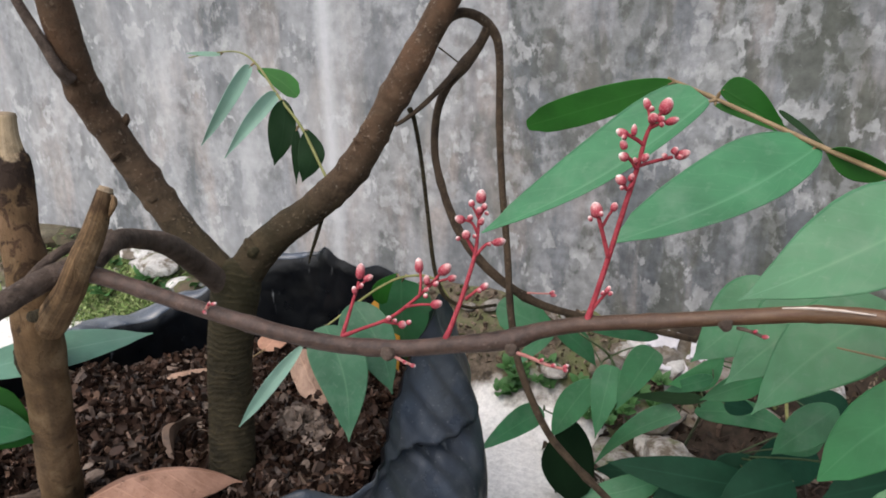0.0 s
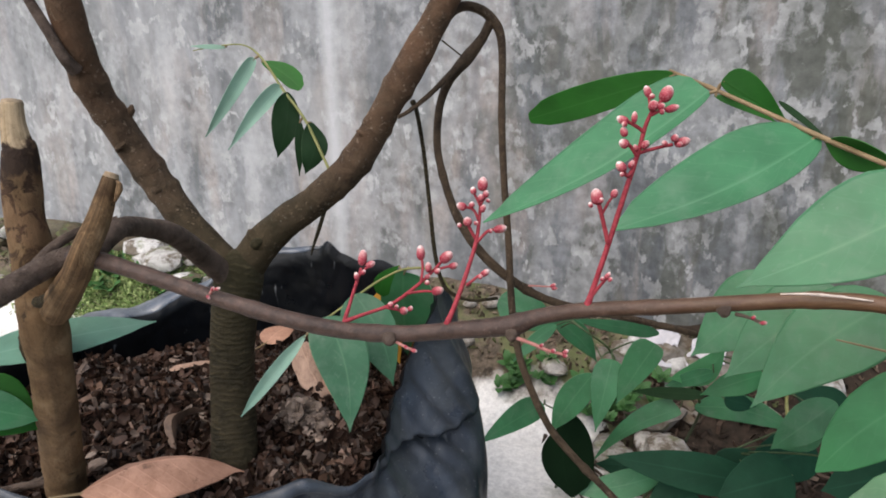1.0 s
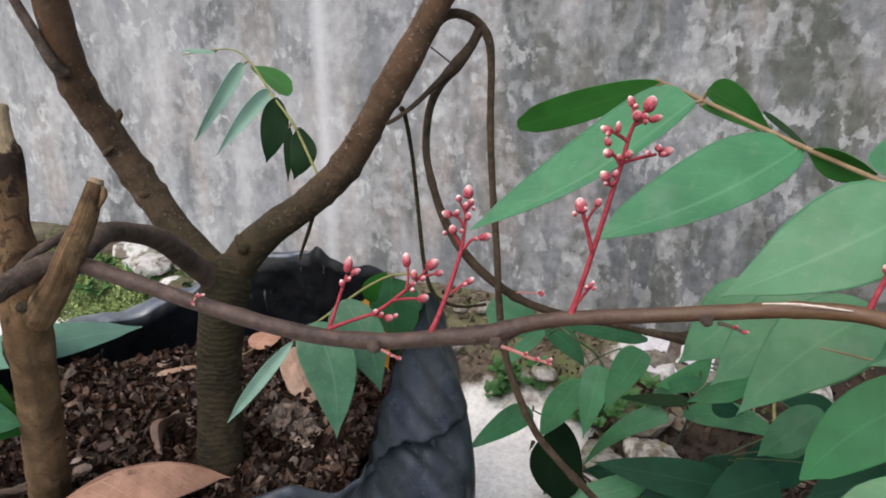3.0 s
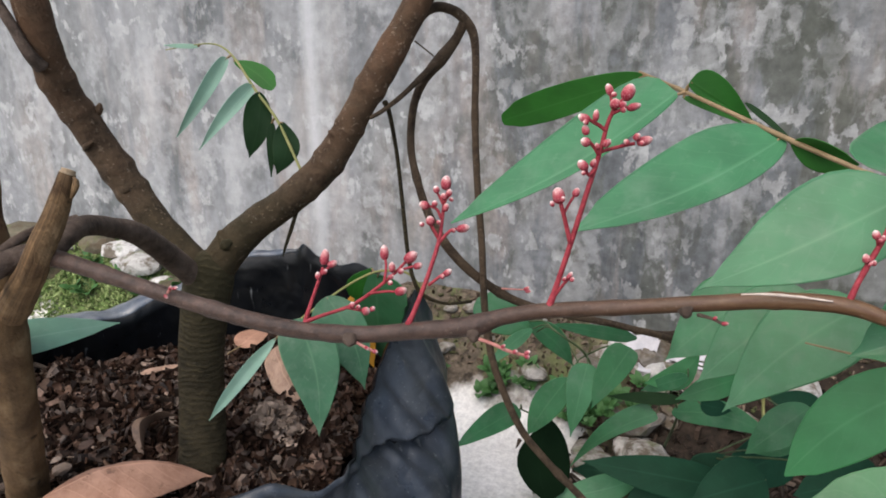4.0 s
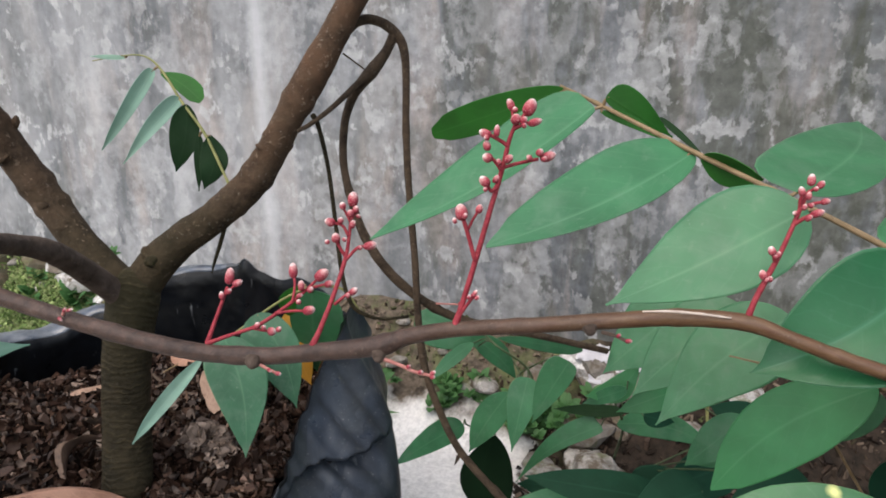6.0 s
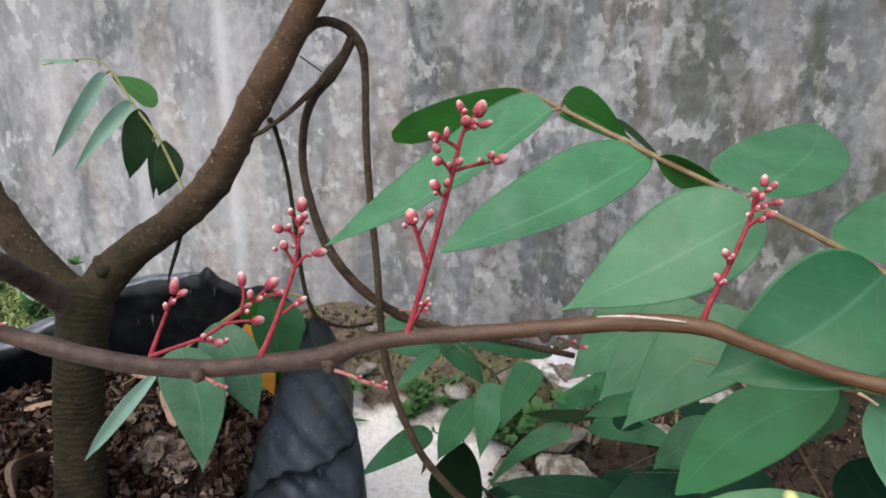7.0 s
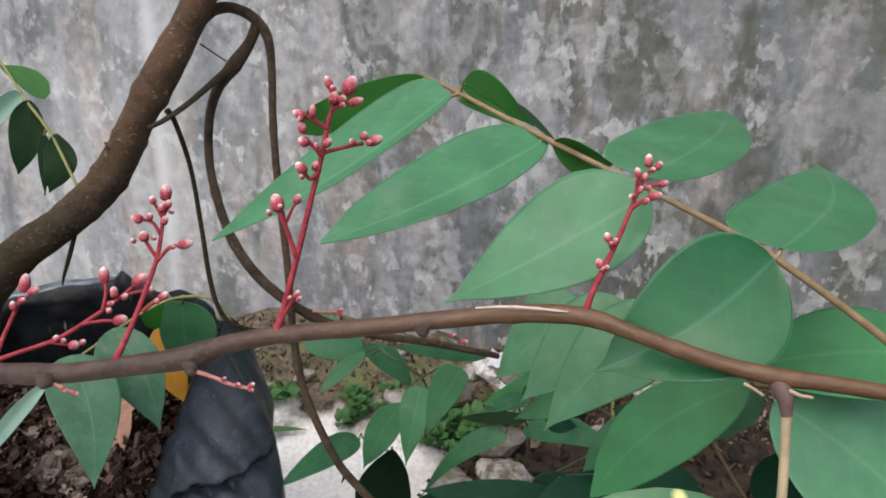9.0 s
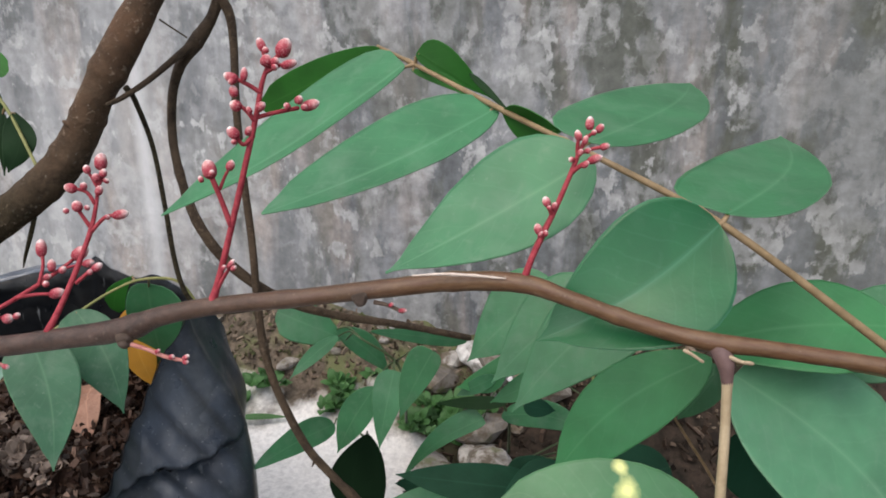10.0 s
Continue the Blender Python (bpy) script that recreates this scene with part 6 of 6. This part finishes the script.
def curl(rng, p, length, width, turn):
    """One dry shred rolled along its length, with two sides."""
    rot = Euler((rng.uniform(-1.2, 1.2), rng.uniform(-1.2, 1.2), rng.uniform(0, math.tau))).to_matrix()
    n, verts = 7, []
    for side in (0.0, -0.0005):
        for i in range(n):
            a = turn * (i / (n - 1) - 0.5)
            r = length / turn
            w = 0.5 * width * (0.35 + math.sin(math.pi * (i + 0.6) / n)) * rng.uniform(0.75, 1.2)
            for v in (-1, 0, 1):
                verts.append(tuple(Vector(p) + rot @ Vector((r * math.sin(a), v * w, r * (1 - math.cos(a)) + 0.25 * w * v * v + side))))
    faces, k = [], 3 * n
    for i in range(n - 1):
        for v in (0, 1):
            a, b = 3 * i + v, 3 * i + v + 3
            faces += [(a, a + 1, b + 1, b), (k + b, k + b + 1, k + a + 1, k + a)]
    return verts, faces


def clump(x, y, z, size, seed, count=60):
    rng = random.Random(seed)
    verts, faces = [], []
    for _ in range(count):
        a, e = rng.uniform(0, math.tau), rng.uniform(0.0, 1.5)
        r = size * rng.uniform(0.7, 1.0)
        p = (x + r * math.cos(a) * math.cos(e), y + r * math.sin(a) * math.cos(e), z + 0.75 * r * math.sin(e))
        v, f = curl(rng, p, size * rng.uniform(0.5, 1.1), size * rng.uniform(0.3, 0.6), rng.uniform(1.2, 3.4))
        k = len(verts)
        verts += v
        faces += [tuple(i + k for i in q) for q in f]
    return tagged(mesh_object("dry_leaf_clump", verts, faces, M_CLUMP), "crumpled clump of grey-brown dead leaf on the soil", "dead leaf")


clump(-0.3235, 0.4382, 0.228, 0.019, 3, 70)
clump(-0.3030, 0.4335, 0.226, 0.014, 4, 45)
clump(-0.3324, 0.4262, 0.224, 0.009, 5, 30)
clump(-0.2930, 0.4180, 0.224, 0.008, 6, 20)


def shreds(name, count, seed, long, material, label):
    rng = random.Random(seed)
    verts, faces = [], []
    for _ in range(count):
        x, y, z = on_soil(rng)
        v, f = curl(rng, (x, y, z + 0.002), long * rng.uniform(0.6, 1.4), long * rng.uniform(0.22, 0.58), rng.uniform(0.6, 2.4))
        faces += [tuple(i + len(verts) for i in q) for q in f]
        verts += v
    tagged(mesh_object(name, verts, faces, material), label, "mulch", kind="stuff")


shreds("curled_shreds", 260, 77, 0.013, M_LITTER, "curled grey-brown shreds of dead leaf over the soil")
shreds("bark_shreds", 900, 78, 0.015, M_HUSK, "dark red-brown shreds of bark over the soil")


# ---------------------------------------------------------------- saplings and weeds beside the wall
def sapling(stem, blades, label, stalks=()):
    ob = thing("sapling", label, "plant", group="saplings by the wall")
    tube("stem", [(x, y, z, 0.7 * r) for x, y, z, r in stem], M_SHOOT_GREEN if blades else M_STALK, ob, sides=8, per=6, rough=0.06)
    for b, t, w, kw in blades:
        leaf("leaf", b, t, 1.1 * w, ob, **kw)
        mid = min(range(len(stem)), key=lambda k: math.dist(stem[k][:3], b))
        foot = stem[mid][:3]
        tube("leaf_stalk", [(*foot, 0.0010), tuple(0.5 * (p + q) + (0.006 if k == 2 else 0) for k, (p, q) in enumerate(zip(foot, b))) + (0.0008,), (*b, 0.0007)], M_SHOOT_GREEN, ob, sides=6, per=4)
    for s in stalks:
        tube("leaf_stalk", s, M_STALK, ob, sides=6, per=4)
    return ob


def dim(asym, peak, sharp, sway):
    return dict(mats=LOWM, bend=0.05, asym=asym, peak=peak, sharp=sharp, sway=sway)


SHADE = dict(mats=(M_SHADE_LEAF, M_SHADE_LEAF), bend=0.06)
sapling([(*(-0.1551, 0.8879, 0.004), 0.003), (-0.0809, 0.6347, 0.2154, 0.0022), (-0.08, 0.6063, 0.2599, 0.0018), (-0.105, 0.5878, 0.2878, 0.0014)],
        [((-0.0901, 0.5777, 0.2480), (-0.1270, 0.5744, 0.1762), 0.0264, dim(0.05, 0.68, 1.18, 0.024)), ((-0.0749, 0.5863, 0.2618), (-0.0824, 0.5632, 0.1945), 0.0261, dim(0.05, 0.36, 1.15, 0.006)),
         ((-0.0363, 0.5745, 0.2909), (-0.0670, 0.5760, 0.2208), 0.0263, dim(0.21, 0.27, 1.09, 0.014)), ((-0.1395, 0.6149, 0.2816), (-0.0970, 0.6428, 0.2251), 0.0215, dim(-0.16, 0.78, 1.35, -0.05)),
         ((-0.1326, 0.6184, 0.2695), (-0.1931, 0.6024, 0.2982), 0.036, dict(mats=LOWM, bend=0.06, peak=1.0, sharp=0.45)), ((-0.1323, 0.6006, 0.2815), (-0.1657, 0.5665, 0.2515), 0.0125, dim(0.0, 0.72, 1.06, 0.033)),
         ((-0.1261, 0.6667, 0.2583), (-0.0463, 0.7653, 0.2110), 0.0144, dim(0.03, 0.71, 0.46, 0.0))],
        "green sapling with pointed leaves beside the grow bag")
sapling([(*(-0.0027, 0.8457, 0.02), 0.003), (0.0088, 0.7384, 0.1364, 0.0022), (-0.0021, 0.7181, 0.1813, 0.0018), (0.0108, 0.7027, 0.2241, 0.0014)],
        [((-0.0128, 0.6999, 0.1552), (-0.1019, 0.6829, 0.0708), 0.0225, dim(0.36, 0.2, 1.15, 0.074)), ((0.0025, 0.7260, 0.1457), (0.0987, 0.6773, 0.1697), 0.0274, dict(mats=LOWM, bend=-0.03, asym=-0.09, peak=0.56, sharp=0.89, sway=-0.076)),
         ((0.0220, 0.6281, 0.2720), (-0.0246, 0.6176, 0.2351), 0.0218, dict(mats=(M_FRESH, M_UNDER), bend=0.04, peak=1.0, sharp=1.08, sway=-0.16)), ((0.014, 0.5959, 0.2619), (-0.0277, 0.6312, 0.2188), 0.013, dict(mats=(M_LEAF, M_UNDER), bend=0.03)),
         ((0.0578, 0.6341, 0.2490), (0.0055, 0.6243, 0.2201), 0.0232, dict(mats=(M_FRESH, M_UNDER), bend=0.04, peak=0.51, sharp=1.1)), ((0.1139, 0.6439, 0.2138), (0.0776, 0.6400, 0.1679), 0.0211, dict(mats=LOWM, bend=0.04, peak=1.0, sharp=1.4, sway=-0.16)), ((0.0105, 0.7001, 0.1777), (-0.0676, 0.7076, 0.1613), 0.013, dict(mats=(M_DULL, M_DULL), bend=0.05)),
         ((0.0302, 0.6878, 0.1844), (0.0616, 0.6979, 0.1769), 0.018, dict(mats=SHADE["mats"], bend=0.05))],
        "green sapling with pale leaves growing from the earth bank")
sapling([(*(-0.1472, 0.7089, 0.004), 0.003), (-0.109, 0.605, 0.1284, 0.0022), (-0.1101, 0.6078, 0.171, 0.0018), (-0.1466, 0.6266, 0.1726, 0.0012)],
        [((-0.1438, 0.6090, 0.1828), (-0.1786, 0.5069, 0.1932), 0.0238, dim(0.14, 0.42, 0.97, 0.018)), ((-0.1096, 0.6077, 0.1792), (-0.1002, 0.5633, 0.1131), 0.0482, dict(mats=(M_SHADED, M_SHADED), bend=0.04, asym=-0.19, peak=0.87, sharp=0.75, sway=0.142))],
        "low sapling with a leaf coloured near-black for shade beside the grow bag")
sapling([(*(-0.0434, 0.6415, 0.01), 0.003), (-0.0356, 0.626, 0.0857, 0.0022), (-0.0052, 0.6293, 0.1209, 0.0018), (0.0392, 0.6379, 0.1546, 0.0014)],
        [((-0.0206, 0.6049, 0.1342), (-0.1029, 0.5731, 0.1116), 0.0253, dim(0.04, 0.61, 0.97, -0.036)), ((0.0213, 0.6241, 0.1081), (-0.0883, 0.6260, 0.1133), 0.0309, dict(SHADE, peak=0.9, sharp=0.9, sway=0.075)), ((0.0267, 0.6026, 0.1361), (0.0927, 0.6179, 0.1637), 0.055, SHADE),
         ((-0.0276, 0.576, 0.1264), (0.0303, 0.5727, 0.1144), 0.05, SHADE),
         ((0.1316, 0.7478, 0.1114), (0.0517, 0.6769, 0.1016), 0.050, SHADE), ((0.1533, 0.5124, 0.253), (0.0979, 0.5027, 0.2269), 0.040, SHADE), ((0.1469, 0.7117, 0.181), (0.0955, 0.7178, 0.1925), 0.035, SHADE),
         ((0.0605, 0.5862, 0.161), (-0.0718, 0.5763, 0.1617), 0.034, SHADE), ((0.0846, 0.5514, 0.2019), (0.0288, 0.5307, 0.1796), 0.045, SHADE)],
        "low sapling with dim broad leaves near the ground")
sapling([(*(0.1262, 0.897, 0.01), 0.003), (0.1044, 0.7735, 0.118, 0.0026), (0.099, 0.7771, 0.1486, 0.0028), (0.0963, 0.7863, 0.191, 0.0022)], [], "bare green sapling stem")


# ---------------------------------------------------------------- stones, moss and tiny weeds on the bank
def stone(x, y, size, seed, stretch=1.0, mat=None, label="pale rough stone on the earth by the wall", group="stones along the wall"):
    rng = random.Random(seed)
    bm = bmesh.new()
    bmesh.ops.create_icosphere(bm, subdivisions=2, radius=size)
    for v in bm.verts:
        v.co = Vector((v.co.x * stretch, v.co.y, v.co.z * 0.6)) * (1 + 0.35 * noise.noise(v.co * (1.1 / size) + Vector((seed, 0, 0))))
    me = bpy.data.meshes.new("stone")
    bm.to_mesh(me)
    bm.free()
    me.materials.append(mat or M_STONE)
    ob = new("stone", me)
    ob.matrix_world = pose(x, y, bank_height(x, y) + size * 0.25, rng.uniform(-15, 15), rng.uniform(-15, 15), rng.uniform(0, 360))
    return tagged(ob, label, "stone", group=group)


rng = random.Random(31)
for k in range(60):
    x = rng.uniform(-1.6, 0.7)
    y = 0.99 - abs(rng.gauss(0, 0.05))
    if 0.14 < x < 0.40:
        continue
    stone(x, y, rng.uniform(0.006, 0.02), k + 1, rng.uniform(0.9, 1.6))
for k, (x, y, s) in enumerate([(-0.12, 0.93, 0.03), (-0.05, 0.88, 0.035), (-0.2, 0.9, 0.02), (0.02, 0.95, 0.03), (-0.78, 0.97, 0.03), (-0.09, 0.79, 0.025), (-0.07, 0.72, 0.02), (0.02, 0.955, 0.045), (-0.03, 0.97, 0.04)]):
    stone(x, y, s, 200 + k, 1.3)
for k, (x, y, s) in enumerate([(-1.03, 0.968, 0.040), (-0.965, 0.955, 0.022), (-1.075, 0.985, 0.034), (-1.42, 0.98, 0.04)]):
    stone(x, y, s, 300 + k, 1.5, M_RUBBLE, "lump of white lime rubble at the wall foot")


for k, (x, y, s) in enumerate([(-0.93, 0.95, 0.030), (-1.22, 0.93, 0.036), (-1.35, 0.97, 0.042), (-1.50, 0.95, 0.045), (-1.15, 0.985, 0.034), (-0.88, 0.97, 0.022), (-1.28, 0.99, 0.040)]):
    stone(x, y, s, 330 + k, 1.4, M_EARTHY, "earth-stained stone with moss at the wall foot")
for k, (x, y, s) in enumerate([(-0.026, 0.834, 0.032), (-0.002, 0.812, 0.026), (0.020, 0.795, 0.020), (-0.098, 0.812, 0.024), (-0.075, 0.800, 0.017), (-0.05, 0.845, 0.02)]):
    stone(x, y, s, 400 + k, 1.3, M_GREY_RUBBLE, "broken lump of pale rubble among the weeds")

for k, (p, s) in enumerate([((-0.0414, 0.96, 0.1087), 0.034), ((-0.0724, 0.97, 0.1056), 0.028), ((-0.0164, 0.94, 0.0975), 0.024), ((0.1556, 0.93, 0.0684), 0.028)]):
    stone(p[0], p[1], s, 420 + k, 1.5, M_RUBBLE, "lump of white lime rubble at the wall foot")


def moss_spot(rng):
    cx, cy, r = rng.choice([(-1.0, 0.90, 0.12), (-1.12, 0.91, 0.10), (-1.0, 0.90, 0.12), (-1.12, 0.91, 0.10), (-0.90, 0.92, 0.08), (-1.25, 0.90, 0.08)])
    x, y = rng.gauss(cx, r * 0.5), min(1.0, rng.gauss(cy, r * 0.4))
    return (x, y, bank_height(x, y) + rng.uniform(0, 0.012))


scatter("moss", 11000, 9, moss_spot, 0.0055, M_MOSS, "bright green moss and tiny weeds on the bank", "moss", flat=0.12, tilt=0.8)


def weed(p, size, seed, count=9):
    """A low rosette of small pointed leaves."""
    rng = random.Random(seed)
    ob = thing("weed", "tiny bright green weed on the earth bank", "weed", group="weeds on the bank")
    for k in range(count):
        a, l, e = k * 2.4 + rng.uniform(-0.4, 0.4), size * rng.uniform(0.6, 1.1), rng.uniform(0.15, 1.0)
        foot = (p[0] + 0.1 * l * math.cos(a), p[1] + 0.1 * l * math.sin(a), p[2])
        tip = (p[0] + l * math.cos(a) * math.cos(e), p[1] + l * math.sin(a) * math.cos(e), p[2] + l * math.sin(e))
        leaf("leaf", foot, tip, l * rng.uniform(0.4, 0.6), ob, up=(0.02, -0.4, 0.9), mats=(M_WEED, M_WEED), bend=0.12, rows=8, peak=0.6, sharp=0.8)


for k, (p, size) in enumerate([((-0.1144, 0.86, 0.0650), 0.05), ((-0.1247, 0.84, 0.050), 0.045), ((-0.0808, 0.85, 0.062), 0.045), ((-0.3789, 0.86, 0.060), 0.04), ((-0.3534, 0.87, 0.058), 0.04), ((-0.2491, 0.87, 0.055), 0.035), ((-0.4078, 0.9, 0.0466), 0.035), ((-0.374, 0.89, 0.0527), 0.03), ((-0.337, 0.88, 0.0556), 0.025), ((-0.2405, 0.88, 0.0554), 0.035), ((-0.2193, 0.88, 0.0539), 0.03), ((-0.1325, 0.84, 0.0544), 0.035), ((-0.1263, 0.86, 0.0653), 0.04), ((-0.0986, 0.86, 0.0607), 0.045), ((-0.0735, 0.87, 0.0673), 0.045), ((-0.0481, 0.86, 0.0597), 0.04), ((-0.0859, 0.84, 0.053), 0.035), ((-0.1306, 0.82, 0.0496), 0.03), ((-0.1038, 0.82, 0.0454), 0.03), ((-0.4512, 0.98, 0.0789), 0.045), ((-0.4436, 0.99, 0.0904), 0.04), ((-0.0443, 0.9, 0.0767), 0.04), ((0.1857, 0.95, 0.0637), 0.04), ((-1.2643, 0.97, 0.1291), 0.04), ((-0.9515, 0.97, 0.1598), 0.035)]):
    weed(p, size * 0.52, 50 + k)
rng = random.Random(88)
for k in range(34):
    x = rng.choice((rng.uniform(-0.41, -0.33), rng.uniform(-0.28, -0.20), rng.uniform(-0.16, -0.04), rng.uniform(-0.16, -0.04)))
    y = rng.uniform(0.862, 0.91)
    weed((x, y, bank_height(x, y)), rng.uniform(0.016, 0.030), 150 + k, 7)
for k in range(16):
    x, y = rng.uniform(-1.16, -0.86), rng.uniform(0.89, 0.95)
    weed((x, y, bank_height(x, y)), rng.uniform(0.026, 0.046), 200 + k, 8)

blade = leaf("grass_blade", (-0.3907, 0.8328, 0.02), (-0.3198, 0.8526, 0.02), 0.010, None, up=(0, -0.5, 0.85), mats=(M_WEED, M_WEED), bend=0.03, rows=8)
tagged(blade, "thin green grass blade lying on the concrete", "grass blade")


def scrap(p, size, seed, label):
    """A small crumpled sheet of white plastic."""
    verts, faces, n = [], [], 9
    for side in (0.0, -0.0008):
        for j in range(n):
            for i in range(n):
                u, v = i / (n - 1) - 0.5, j / (n - 1) - 0.5
                h = noise.noise(Vector((u * 3.1, v * 3.1, seed))) * 0.5 + 0.2 * noise.noise(Vector((u * 8, v * 8, seed)))
                verts.append((p[0] + size * (u + 0.15 * h), p[1] + 0.6 * size * v, p[2] + side + size * (0.25 + 0.5 * h + 0.35 * v)))
    k = n * n
    for j in range(n - 1):
        for i in range(n - 1):
            a, c = j * n + i, (j + 1) * n + i
            faces += [(a, a + 1, c + 1, c), (k + c, k + c + 1, k + a + 1, k + a)]
    return tagged(mesh_object("plastic_scrap", verts, faces, M_SCRAP), label, "litter")


scrap((0.0117, 0.94, 0.100), 0.046, 2.0, "crumpled white plastic scrap by the wall")
scrap((-0.0520, 0.955, 0.106), 0.044, 4.0, "crumpled white plastic scrap by the wall")
scrap((-0.0300, 0.93, 0.086), 0.046, 7.0, "crumpled lilac-white plastic scrap by the wall")

pebble = stone(0, 0, 0.0065, 501, 1.2, M_LITTER, "small grey pebble lying on the soil", "")
pebble.matrix_world = pose(*(-0.4421, 0.3191, 0.228), 0, 0, 30)
stick = tube("fallen_twig", [(-0.5032, 0.2527, 0.2285, 0.003), (-0.4804, 0.2682, 0.229, 0.0034), (-0.4662, 0.2811, 0.2289, 0.0032), (-0.4359, 0.3019, 0.229, 0.0024)], M_BRANCH, None, sides=9, per=8, rough=0.15, freq=150)
tagged(stick, "dark dry twig lying on the soil", "twig")
